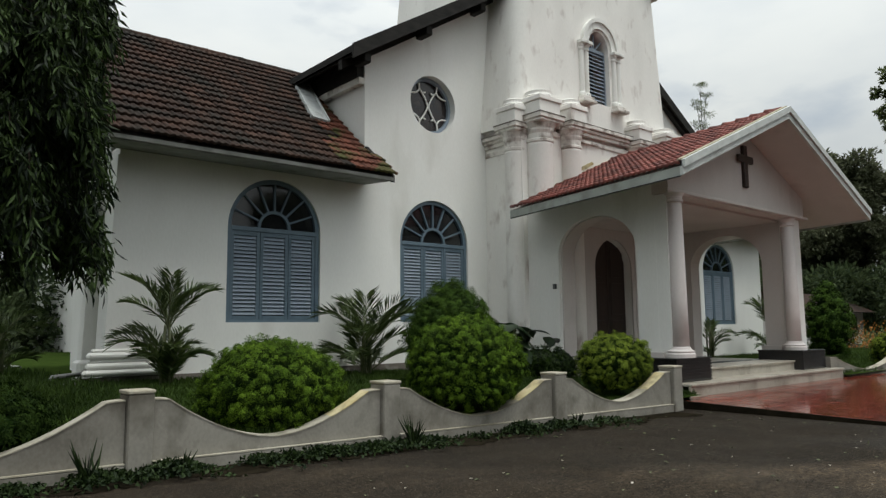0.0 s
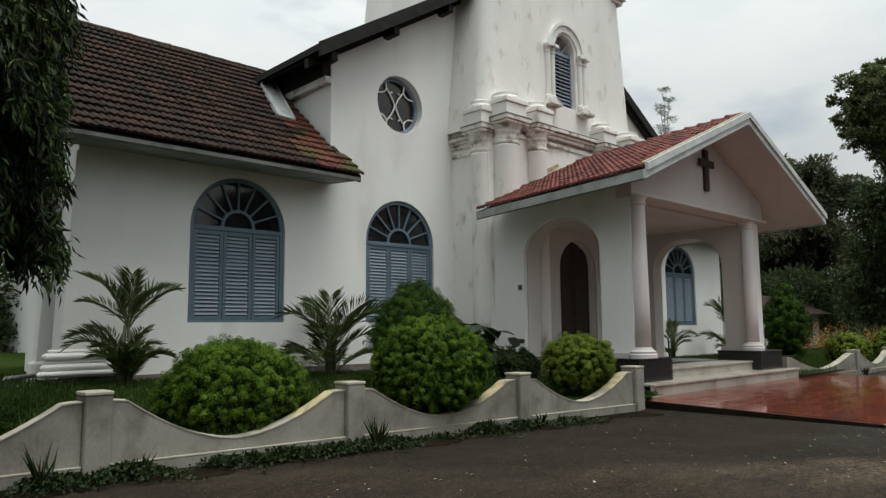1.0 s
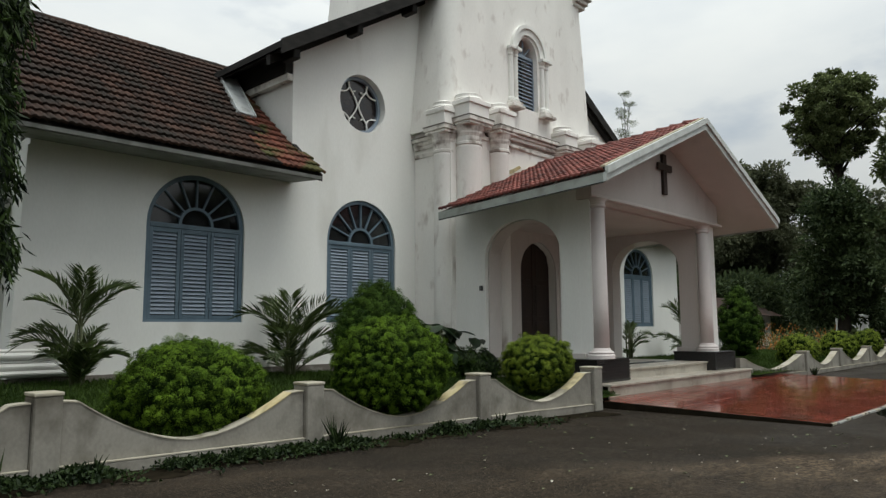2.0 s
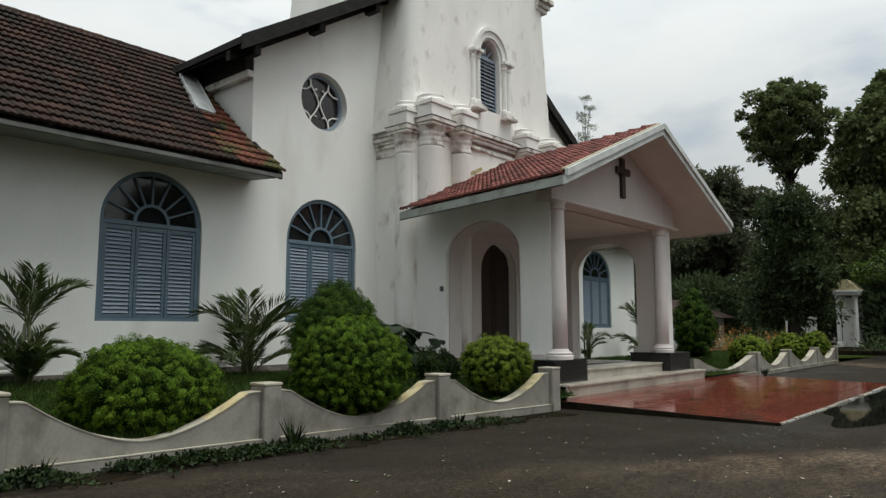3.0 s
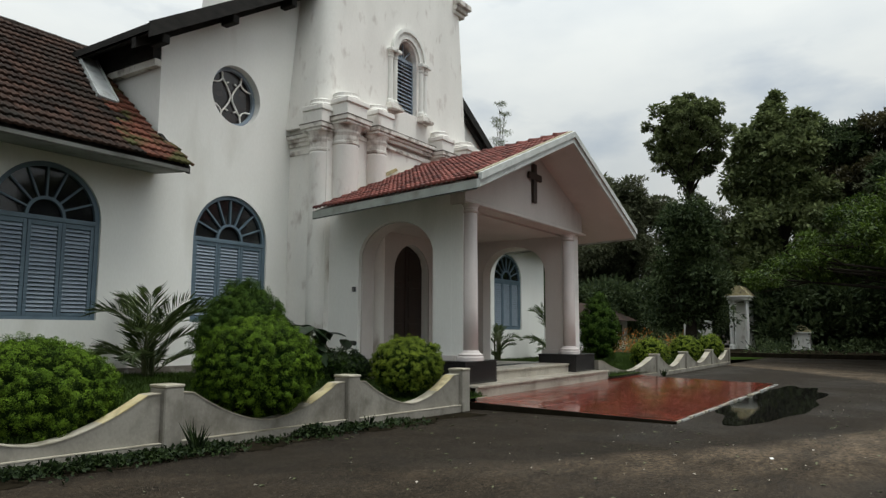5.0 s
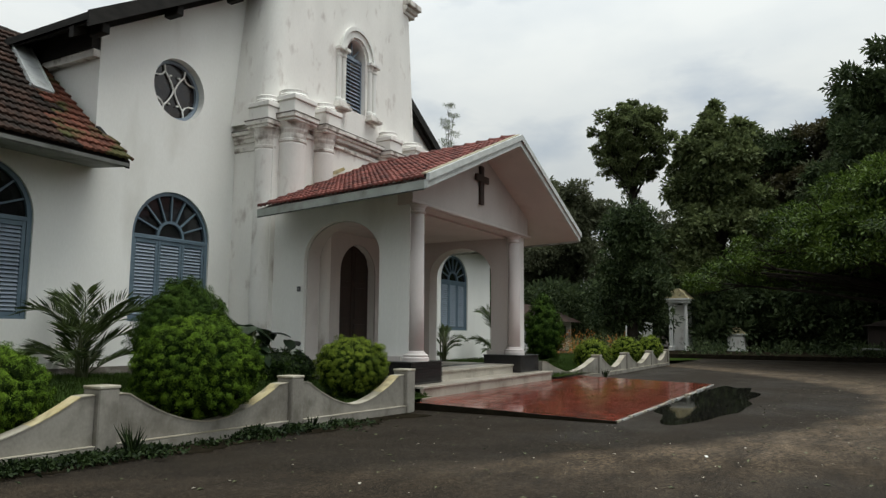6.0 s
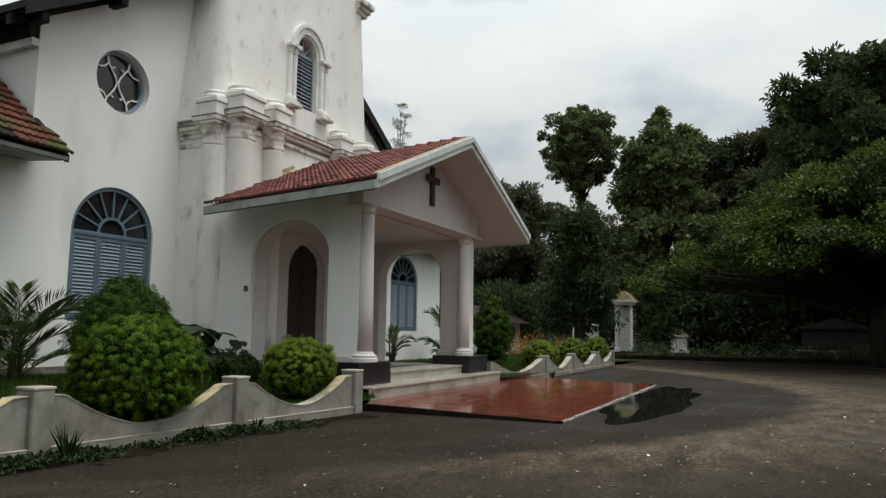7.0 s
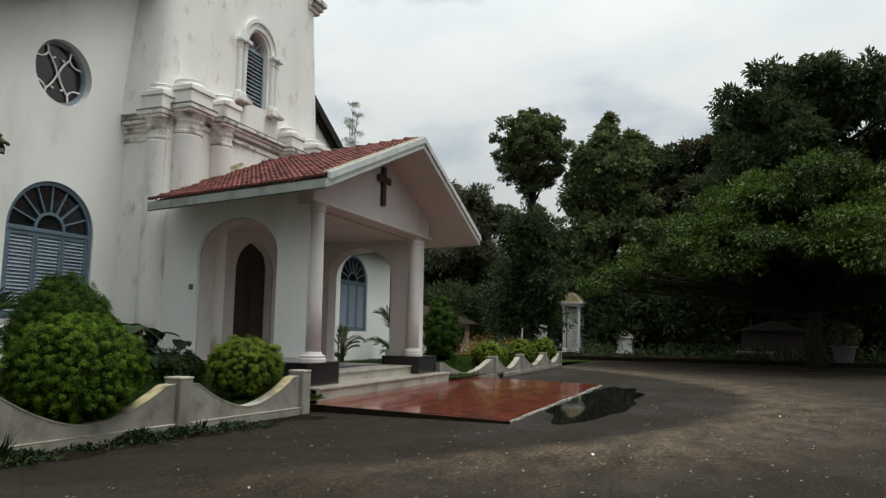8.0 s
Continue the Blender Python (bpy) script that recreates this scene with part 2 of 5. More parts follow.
def stained_material():
    m = bpy.data.materials.new("stained_glass")
    m.use_nodes = True
    n, l = m.node_tree.nodes, m.node_tree.links
    v, r = n.new("ShaderNodeTexVoronoi"), n.new("ShaderNodeValToRGB")
    v.inputs["Scale"].default_value = 9.0
    tc = n.new("ShaderNodeTexCoord")
    l.new(tc.outputs["Object"], v.inputs["Vector"])
    r.color_ramp.elements[0].color, r.color_ramp.elements[1].color = (0.012, 0.014, 0.018, 1), (0.035, 0.03, 0.03, 1)
    e = r.color_ramp.elements.new(0.75)
    e.color = (0.022, 0.014, 0.012, 1)
    l.new(v.outputs["Color"], r.inputs["Fac"])
    l.new(r.outputs["Color"], n["Principled BSDF"].inputs["Base Color"])
    n["Principled BSDF"].inputs["Roughness"].default_value = 0.15
    return m


def asphalt_material():
    """Dark tar with stones showing, worn to pale brown in drifting patches, damp in others."""
    m = bpy.data.materials.new("worn_asphalt")
    m.use_nodes = True
    n, l = m.node_tree.nodes, m.node_tree.links
    b, ge = n["Principled BSDF"], n.new("ShaderNodeNewGeometry")

    def grain(scale, detail, rough, stretch=(1, 1, 1)):
        mp, t = n.new("ShaderNodeMapping"), n.new("ShaderNodeTexNoise")
        mp.inputs["Scale"].default_value = stretch
        l.new(ge.outputs["Position"], mp.inputs["Vector"])
        l.new(mp.outputs["Vector"], t.inputs["Vector"])
        t.inputs["Scale"].default_value, t.inputs["Detail"].default_value, t.inputs["Roughness"].default_value = scale, detail, rough
        return t.outputs["Fac"]

    def limits(v, a, c, lo=0.0, hi=1.0):
        r = n.new("ShaderNodeMapRange")
        l.new(v, r.inputs["Value"])
        for k, q in (("From Min", a), ("From Max", c), ("To Min", lo), ("To Max", hi)):
            r.inputs[k].default_value = q
        return r.outputs["Result"]

    def times(a, c):
        t = n.new("ShaderNodeMath")
        t.operation = "MULTIPLY"
        l.new(a, t.inputs[0])
        l.new(c, t.inputs[1])
        return t.outputs["Value"]

    def blend(f, a, c):
        t = n.new("ShaderNodeMix")
        t.data_type = "RGBA"
        l.new(f, t.inputs["Factor"])
        for k, q in (("A", a), ("B", c)):
            if isinstance(q, tuple):
                t.inputs[k].default_value = (*q, 1)
            else:
                l.new(q, t.inputs[k])
        return t.outputs["Result"]

    stones = grain(22.0, 10.0, 0.85)
    tar = blend(limits(stones, 0.42, 0.62), (0.003, 0.0023, 0.0016), (0.040, 0.0300, 0.0195))
    patch = limits(grain(1.3, 6.0, 0.65), 0.40, 0.62, 0.0, 0.65)
    tar = blend(patch, tar, (0.012, 0.0095, 0.007))
    # the turning lane before the paving is worn pale, the ground by the wall stays dark
    sp, lane = n.new("ShaderNodeSeparateXYZ"), n.new("ShaderNodeMath")
    l.new(ge.outputs["Position"], sp.inputs["Vector"])
    # distance from the arc that turning wheels have worn: y = 0.045 (x - 14.5)^2 - 0.8
    off, square = n.new("ShaderNodeMath"), n.new("ShaderNodeMath")
    off.operation, square.operation, lane.operation = "SUBTRACT", "MULTIPLY", "MULTIPLY_ADD"
    l.new(sp.outputs["X"], off.inputs[0])
    off.inputs[1].default_value = 14.5
    for k in (0, 1):
        l.new(off.outputs["Value"], square.inputs[k])
    l.new(square.outputs["Value"], lane.inputs[0])
    lane.inputs[1].default_value = -0.045
    l.new(sp.outputs["Y"], lane.inputs[2])
    wave = n.new("ShaderNodeMath")
    wave.operation = "MULTIPLY_ADD"
    l.new(grain(0.7, 5.0, 0.6), wave.inputs[0])
    wave.inputs[1].default_value = 1.3
    l.new(lane.outputs["Value"], wave.inputs[2])
    inner = limits(wave.outputs["Value"], 0.35, -0.1)
    outer = limits(wave.outputs["Value"], -2.7, -0.5, 0.10, 1.0)
    drift = limits(grain(2.2, 9.0, 0.7, (0.7, 1.3, 1)), 0.34, 0.64)
    worn = times(times(times(inner, outer), drift), limits(sp.outputs["X"], 4.5, 7.5, 0.2, 1.0))
    speck = limits(grain(20.0, 6.0, 0.75), 0.42, 0.58, 0.08, 1.0)
    col = blend(times(worn, speck), tar, (0.215, 0.158, 0.104))
    dirt = limits(grain(7.0, 8.0, 0.7), 0.56, 0.72, 0.0, 0.5)
    col = blend(dirt, col, (0.036, 0.030, 0.024))
    chips = limits(grain(85.0, 2.0, 0.5), 0.61, 0.70, 0.0, 0.85)
    col = blend(chips, col, (0.17, 0.142, 0.105))
    bits = limits(grain(34.0, 3.0, 0.6), 0.61, 0.68, 0.0, 0.65)
    col = blend(bits, col, (0.15, 0.122, 0.088))
    pits = limits(grain(70.0, 4.0, 0.7), 0.38, 0.47, 0.8, 0.0)
    col = blend(pits, col, (0.006, 0.005, 0.004))
    l.new(col, b.inputs["Base Color"])
    l.new(limits(grain(0.5, 5.0, 0.5), 0.35, 0.6, 0.55, 0.9), b.inputs["Roughness"])
    b.inputs["Specular IOR Level"].default_value = 0.10
    bp = n.new("ShaderNodeBump")
    bp.inputs["Strength"].default_value, bp.inputs["Distance"].default_value = 0.7, 0.012
    l.new(stones, bp.inputs["Height"])
    l.new(bp.outputs["Normal"], b.inputs["Normal"])
    return m


def water_material():
    m = bpy.data.materials.new("puddle_water")
    m.use_nodes = True
    n, l = m.node_tree.nodes, m.node_tree.links
    b = n["Principled BSDF"]
    b.inputs["Base Color"].default_value = (0.012, 0.011, 0.010, 1)
    b.inputs["Roughness"].default_value = 0.03
    w, bp = n.new("ShaderNodeTexNoise"), n.new("ShaderNodeBump")
    w.inputs["Scale"].default_value = 6.0
    bp.inputs["Strength"].default_value, bp.inputs["Distance"].default_value = 0.03, 0.01
    l.new(w.outputs["Fac"], bp.inputs["Height"])
    l.new(bp.outputs["Normal"], b.inputs["Normal"])
    return m


GLASS, STAINED, ASPHALT, WATER = glass_material(), stained_material(), asphalt_material(), water_material()

# ---------------------------------------------------------------- building blocks


def mesh_of(name, bm, mat_, smooth=False):
    me = bpy.data.meshes.new(name)
    bmesh.ops.recalc_face_normals(bm, faces=bm.faces)
    bm.to_mesh(me)
    bm.free()
    me.materials.append(mat_)
    if smooth:
        me.shade_smooth()
    return me


def part(name, bm, mat_, parent=None, label="", smooth=False):
    ob = new(name, mesh_of(name, bm, mat_, smooth))
    if parent is not None:
        ob.parent = parent
    return tagged(ob, label)


def sharing(name, me, parent, m, label=""):
    ob = new(name, me)
    ob.parent = parent
    ob.matrix_basis = m
    return tagged(ob, label)


def thing(name, label, category, group="", kind="", at=(0, 0, 0)):
    e = new(name)
    e.location = at
    e.empty_display_size = 0.2
    return tagged(e, label, category, group, kind)


def box(bm, x0, x1, y0, y1, z0, z1, bevel=0.0):
    m = Matrix.Translation(((x0 + x1) / 2, (y0 + y1) / 2, (z0 + z1) / 2)) @ Matrix.Diagonal((abs(x1 - x0), abs(y1 - y0), abs(z1 - z0), 1))
    g = bmesh.ops.create_cube(bm, size=1, matrix=m)
    if bevel:
        edges = {e for v in g["verts"] for e in v.link_edges}
        bmesh.ops.bevel(bm, geom=list(edges), offset=bevel, segments=1, affect="EDGES")
    return bm


def boxes(*rows, bevel=0.0):
    bm = bmesh.new()
    for r in rows:
        box(bm, *r, bevel=bevel)
    return bm


def prism(bm, outline, a, b, axis="y"):
    """Extrude a closed outline. axis y: outline in x, z; axis x: outline in y, z; axis z: outline in x, y."""
    def put(p, d):
        return {"y": (p[0], d, p[1]), "x": (d, p[0], p[1]), "z": (p[0], p[1], d)}[axis]
    lo, hi = [bm.verts.new(put(p, a)) for p in outline], [bm.verts.new(put(p, b)) for p in outline]
    bm.faces.new(lo)
    bm.faces.new(list(reversed(hi)))
    for i in range(len(outline)):
        j = (i + 1) % len(outline)
        bm.faces.new((lo[i], hi[i], hi[j], lo[j]))
    return bm


def lathe(bm, profile, at, steps=24):
    """profile: radius, height."""
    rings = []
    for r, z in profile:
        rings.append([bm.verts.new((at[0] + r * math.cos(2 * math.pi * i / steps), at[1] + r * math.sin(2 * math.pi * i / steps), at[2] + z)) for i in range(steps)])
    for a, b in zip(rings, rings[1:]):
        for i in range(steps):
            j = (i + 1) % steps
            bm.faces.new((a[i], a[j], b[j], b[i]))
    bm.faces.new(list(reversed(rings[0])))
    bm.faces.new(rings[-1])
    return bm


def arch_points(x0, x1, spring, rise, n=20, point=0.0):
    """Points of an arch from (x1, spring) over the top to (x0, spring)."""
    c, h = (x0 + x1) / 2, (x1 - x0) / 2
    out = []
    for i in range(n + 1):
        a = math.pi * i / n
        s = math.sin(a)
        out.append((c + h * math.cos(a), spring + rise * (s + point * (s ** 6) * (1 - abs(math.cos(a))))))
    return out


def wall_with_openings(name, outline_x, z0, top, openings, y0, y1, mat_, parent=None, axis="y"):
    """A wall along x (or y, with axis x) from z0 to a top line, with arched or round openings cut through it.
    top: function of x. openings: (x0, x1, z0, spring, rise) sorted by x; rise None with spring a radius means a round hole at (x0 centre, z0 centre)."""
    bm = bmesh.new()
    a, b = outline_x
    xs = a
    spans = []
    for o in openings:
        spans.append((o[0], o[1], o))
    cuts = []
    for s0, s1, o in spans:
        if s0 > xs:
            cuts.append((xs, s0, None))
        cuts.append((s0, s1, o))
        xs = s1
    if xs < b:
        cuts.append((xs, b, None))
    for s0, s1, o in cuts:
        if o is None:
            prism(bm, [(s0, z0), (s1, z0), (s1, top(s1)), (s0, top(s0))], y0, y1, axis)
            continue
        n = 20
        if len(o) == 4 and o[3] == "round":
            c, r = (s0 + s1) / 2, (s1 - s0) / 2
            low = [(c + r * math.cos(math.pi + math.pi * i / n), o[2] + r * math.sin(math.pi + math.pi * i / n)) for i in range(n + 1)]
            prism(bm, [(s0, z0), (s1, z0), *reversed(low)], y0, y1, axis)
            up = [(c + r * math.cos(math.pi * i / n), o[2] + r * math.sin(math.pi * i / n)) for i in range(n + 1)]
            prism(bm, [*up, (s0, top(s0)), (s1, top(s1))], y0, y1, axis)
        else:
            if o[2] > z0 + 0.001:
                prism(bm, [(s0, z0), (s1, z0), (s1, o[2]), (s0, o[2])], y0, y1, axis)
            arc = arch_points(s0, s1, o[3], o[4], n, o[5] if len(o) > 5 else 0.0)
            # one quad strip above the arch, so that no face is concave
            for p, q in zip(arc, arc[1:]):
                prism(bm, [p, (p[0], top(p[0])), (q[0], top(q[0])), q], y0, y1, axis)
    bmesh.ops.remove_doubles(bm, verts=bm.verts, dist=0.0005)
    return part(name, bm, mat_, parent)


def cloud_mesh(name, centres, dirs, ups, length, width, mat_, fold=0.25):
    """Leaves as folded diamonds of four points, two triangles each. Arrays of n x 3, lengths and widths of n."""
    n = len(centres)
    dirs = dirs / np.maximum(np.linalg.norm(dirs, axis=1, keepdims=True), 1e-6)
    side = np.cross(dirs, ups)
    side = side / np.maximum(np.linalg.norm(side, axis=1, keepdims=True), 1e-6)
    nrm = np.cross(side, dirs)
    L, W = length[:, None], width[:, None]
    a = centres
    b = centres + dirs * L * 0.5 + side * W * 0.5 + nrm * W * fold
    c = centres + dirs * L - nrm * L * 0.08
    d = centres + dirs * L * 0.5 - side * W * 0.5 + nrm * W * fold
    co = np.stack([a, b, c, d], 1).reshape(-1, 3)
    base = np.arange(n)[:, None] * 4
    faces = np.concatenate([base + [[0, 1, 2]], base + [[0, 2, 3]]], 1).reshape(-1, 3)
    me = bpy.data.meshes.new(name)
    me.vertices.add(len(co))
    me.vertices.foreach_set("co", co.ravel())
    me.loops.add(faces.size)
    me.loops.foreach_set("vertex_index", faces.ravel().astype(np.int32))
    me.polygons.add(len(faces))
    me.polygons.foreach_set("loop_start", (np.arange(len(faces)) * 3).astype(np.int32))
    me.update(calc_edges=True)
    me.materials.append(mat_)
    return me


RNG = np.random.default_rng(7)


def unit(n):
    v = RNG.normal(size=(n, 3))
    return v / np.linalg.norm(v, axis=1, keepdims=True)


def tube(bm, points, radii, steps=8):
    rings = []
    for i, (p, r) in enumerate(zip(points, radii)):
        p = Vector(p)
        d = (Vector(points[min(i + 1, len(points) - 1)]) - Vector(points[max(i - 1, 0)])).normalized()
        u = d.orthogonal().normalized()
        w = d.cross(u)
        rings.append([bm.verts.new(p + (u * math.cos(2 * math.pi * k / steps) + w * math.sin(2 * math.pi * k / steps)) * r) for k in range(steps)])
    for a, b in zip(rings, rings[1:]):
        best = min(range(steps), key=lambda s: (a[0].co - b[s].co).length)
        for i in range(steps):
            j = (i + 1) % steps
            bm.faces.new((a[i], a[j], b[(j + best) % steps], b[(i + best) % steps]))
    bm.faces.new(rings[0])
    bm.faces.new(rings[-1])
    return bm

# ---------------------------------------------------------------- ground, road, lawn
F = 10.2          # plane of the church front
TF = 9.2          # plane of the tower front
AX = 12.51        # axis of tower and porch


def wall_line(x):
    return max(6.16 - 0.099 * (x - 2.0), 5.48) if x < 10 else 5.6


def lawn_height(x, y):
    k = min(max((y - 5.9) / 3.0, 0.0), 1.0)
    return 0.16 + (0.31 - 0.012 * (x - 3)) * k + 0.02 * noise.noise((x * 0.7, y * 0.7, 0))


def sheet(name, x0, x1, y0, y1, nx, ny, height, mat_, label, category):
    bm = bmesh.new()
    g = []
    for i in range(nx + 1):
        x = x0 + (x1 - x0) * i / nx
        edge = wall_line(x) if y0 is None else y0
        ys = [edge + (y1 - edge) * (j / ny) ** 1.6 for j in range(ny + 1)]
        g.append([bm.verts.new((x, y, height(x, y))) for y in ys])
    for i in range(nx):
        for j in range(ny):
            bm.faces.new((g[i][j], g[i + 1][j], g[i + 1][j + 1], g[i][j + 1]))
    ob = part(name, bm, mat_, smooth=True)
    return tagged(ob, label, category, kind="structure")


road = part("road", boxes((-900, 900, -900, 900, -0.3, 0.0)), ASPHALT)
tagged(road, "dark worn asphalt yard with pale patches", "road", kind="structure")
sheet("lawn_west", -16, 9.62, None, 30, 90, 60, lawn_height, LAWN_SOIL, "raised lawn bed behind the low wall", "lawn")
sheet("lawn_east", 15.4, 35.0, None, 30, 60, 40, lambda x, y: min(lawn_height(18, y), 0.5) * min(max((33.0 - x) / 6.0, 0.02), 1.0), LAWN_SOIL, "grassy garden beyond the porch", "lawn")


# ---------------------------------------------------------------- church shell
def nave_top(x):
    return 6.03 + 0.624 * (min(x, 2 * AX - x) - 6.98)


W1, W2, W3 = (4.46, 6.07, 1.28, 2.74, 0.81), (7.73, 9.39, 1.28, 2.74, 0.83), (18.25, 19.97, 1.19, 2.68, 0.78)
for nm, args in (
        ("wall_wing_west", ((2.88, 6.95), 0.0, lambda x: 3.72, [W1])),
        ("wall_nave_low", ((6.95, 10.3), 0.0, lambda x: 4.25, [W2])),
        ("wall_nave_high", ((6.95, 10.3), 4.25, nave_top, [(7.99, 9.11, 5.46, "round")])),
        ("wall_nave_east", ((14.7, 18.05), 0.0, nave_top, [])),
        ("wall_wing_east", ((18.05, 21.6), 0.0, lambda x: 3.72, [W3]))):
    ob = wall_with_openings(nm, *args, F, F + 0.45, PLASTER)
    tagged(ob, "white lime-washed church wall with faint grey stains", "wall", kind="structure")

# side and rear walls, closing the church
side = bmesh.new()
prism(side, [(F + 0.452, 0), (14.8, 0), (14.8, 3.72), (12.5, 5.9), (F + 0.452, 4.0)], 2.88, 3.3, "x")
for v in side.verts:
    v.co.x += 0.135 * (v.co.y - F - 0.452)
tagged(part("wall_wing_west_gable", side, PLASTER), "white gable wall of the church wing", "wall", kind="structure")
bm = boxes((6.95, 7.35, F + 0.45, 40, 0, 6.0), (17.67, 18.05, F + 0.45, 40, 0, 6.0), (7.35, 17.67, 39.6, 40, 0, 6))
tagged(part("wall_nave_sides", bm, PLASTER), "white side walls of the nave", "wall", kind="structure")
bm = boxes((21.2, 21.6, F + 0.45, 14.8, 0, 3.72), (3.88, 6.95, 14.4, 14.8, 0, 3.72), (18.05, 21.2, 14.4, 14.8, 0, 3.72))
tagged(part("wall_wing_rear", bm, PLASTER), "white rear walls of the wings", "wall", kind="structure")

# battered corner pilaster with moulded foot at the wing's end
corner = thing("corner_pilaster", "white battered corner pilaster with a moulded foot", "pilaster")
bm = bmesh.new()
prism(bm, [(2.76, 0.55), (2.878, 0.55), (2.878, 3.6), (2.85, 3.6)], F - 0.02, F + 0.40, "y")
part("shaft", bm, PLASTER, corner)
bm = bmesh.new()
prism(bm, [(2.70, 0.75), (2.95, 0.75), (2.95, 3.5), (2.80, 3.5)], F + 0.82, F + 1.02, "y")
part("flank_shaft", bm, PLASTER, corner)
part("flank_foot", boxes((2.64, 2.95, F + 0.76, F + 1.08, 0.42, 0.76), bevel=0.04), PLASTER, corner)
for z0, z1, o in ((0.575, 0.655, 0.16), (0.655, 0.745, 0.125), (0.745, 0.79, 0.085), (0.79, 0.885, 0.11), (0.885, 0.93, 0.05)):
    part("foot_moulding", boxes((2.66 - o, 3.62 + o * 0.2, F - o, F - 0.002, z0, z1), bevel=min(0.034, (z1 - z0) * 0.38)), PLASTER, corner)
part("base", boxes((2.46, 9.9, F - 0.06, F - 0.003, 0.2, 0.555)), GRIME, corner, "grey plinth band along the wall's foot")


# ---------------------------------------------------------------- roofs
def tile_mesh(name, w, l, mat_):
    """One interlocking clay tile: a double wave across, a lip at the lower end."""
    prof = [(-0.5, 0.004), (-0.40, 0.018), (-0.27, 0.021), (-0.15, 0.005), (-0.03, 0.003), (0.08, 0.016), (0.2, 0.019), (0.32, 0.004), (0.5, 0.0)]
    bm = bmesh.new()
    rows = []
    for v, lift in ((0.0, 0.040), (0.05, 0.044), (1.10, 0.0)):
        rows.append([bm.verts.new((u * w, v * l, h + lift)) for u, h in prof])
    front = [bm.verts.new((u * w, 0.006, h - 0.004)) for u, h in prof]
    for a, b in zip([front, *rows], rows):
        for i in range(len(prof) - 1):
            bm.faces.new((a[i], a[i + 1], b[i + 1], b[i]))
    return mesh_of(name, bm, mat_, True)


def slope_frame(origin, along, up):
    a, u = Vector(along).normalized(), Vector(up).normalized()
    n = a.cross(u)
    m = Matrix((a, u, n)).transposed().to_4x4()
    return Matrix.Translation(origin) @ m


wing_roof = thing("wing_roof", "old dark brown clay tile roof with mossy patches", "roof", kind="structure")
WE, WZ, WR, WRZ = 9.42, 3.70, 12.5, 6.28    # eave y, z; ridge y, z
bm = bmesh.new()
prism(bm, [(WE, WZ - 0.05), (WE, WZ), (WR, WRZ), (2 * WR - WE, WZ), (2 * WR - WE, WZ - 0.05), (WR, WRZ - 0.07)], 2.2, 6.94, "x")
part("decking", bm, DARK_WOOD, wing_roof)
part("fascia", boxes((2.2, 7.0, WE - 0.02, WE + 0.02, WZ - 0.075, WZ - 0.02)), GUTTER, wing_roof, "grey weathered eave board")
bm = bmesh.new()
prism(bm, [(WE + 0.02, WZ - 0.085), (WE + 0.02, WZ - 0.05), (F - 0.002, WZ + 0.02), (F - 0.002, WZ - 0.02)], 2.3, 6.94, "x")
part("soffit", bm, GUTTER, wing_roof)
part("verge_piece", prism(bmesh.new(), [(WE, WZ - 0.1), (WE, WZ + 0.02), (F - 0.01, WZ + 0.02 + 0.838 * (F - WE)), (F - 0.01, WZ - 0.1 + 0.838 * (F - WE))], 6.95, 7.03, "x"), DARK_WOOD, wing_roof)
up_dir = Vector((0, WR - WE, WRZ - WZ))
n_courses, n_cols = 18, 23
step_l, step_w = up_dir.length / n_courses, 0.21
old_tile, red_tile = tile_mesh("old_tile", step_w, step_l, TILE_OLD), tile_mesh("red_tile", step_w, step_l, TILE_RED)
for r in range(n_courses):
    for c in range(n_cols):
        x = 2.32 + c * step_w
        if x > 6.98 or (x > 6.86 and r > 2):
            continue
        red = x > 6.02 + 0.05 * r + random.uniform(-0.12, 0.12) and r < 13
        m = slope_frame((x, WE - 0.05, WZ + 0.02), (1, 0, 0), up_dir) @ pose(random.uniform(-0.006, 0.006), r * step_l + random.uniform(-0.006, 0.006), random.uniform(0.0, 0.006), 0, 0, random.uniform(-1.2, 1.2))
        sharing("tile", red_tile if red else old_tile, wing_roof, m)
bm = bmesh.new()
tube(bm, [(0, 0, 0), (0.18, 0, 0.004), (0.36, 0, 0)], [0.10, 0.095, 0.105], 10)
ridge_me = mesh_of("ridge_tile", bm, TILE_OLD, True)
for c in range(14):
    sharing("ridge_tile", ridge_me, wing_roof, pose(2.2 + c * 0.345, WR, WRZ + 0.0, 0, 0, random.uniform(-2, 2)))
# pale roof light
bm = boxes((-0.15, 0.15, 0.0, 1.7, 0.06, 0.10), (-0.175, -0.152, -0.02, 1.72, 0.05, 0.125), (0.152, 0.175, -0.02, 1.72, 0.05, 0.125))
pane = part("roof_light", bm, SKYLIGHT, wing_roof, "pale weathered roof light pane")
pane.matrix_basis = slope_frame((6.30, WE, WZ), (1, 0, 0), up_dir) @ pose(0, 1.66, 0.02, 0, 0, -11)

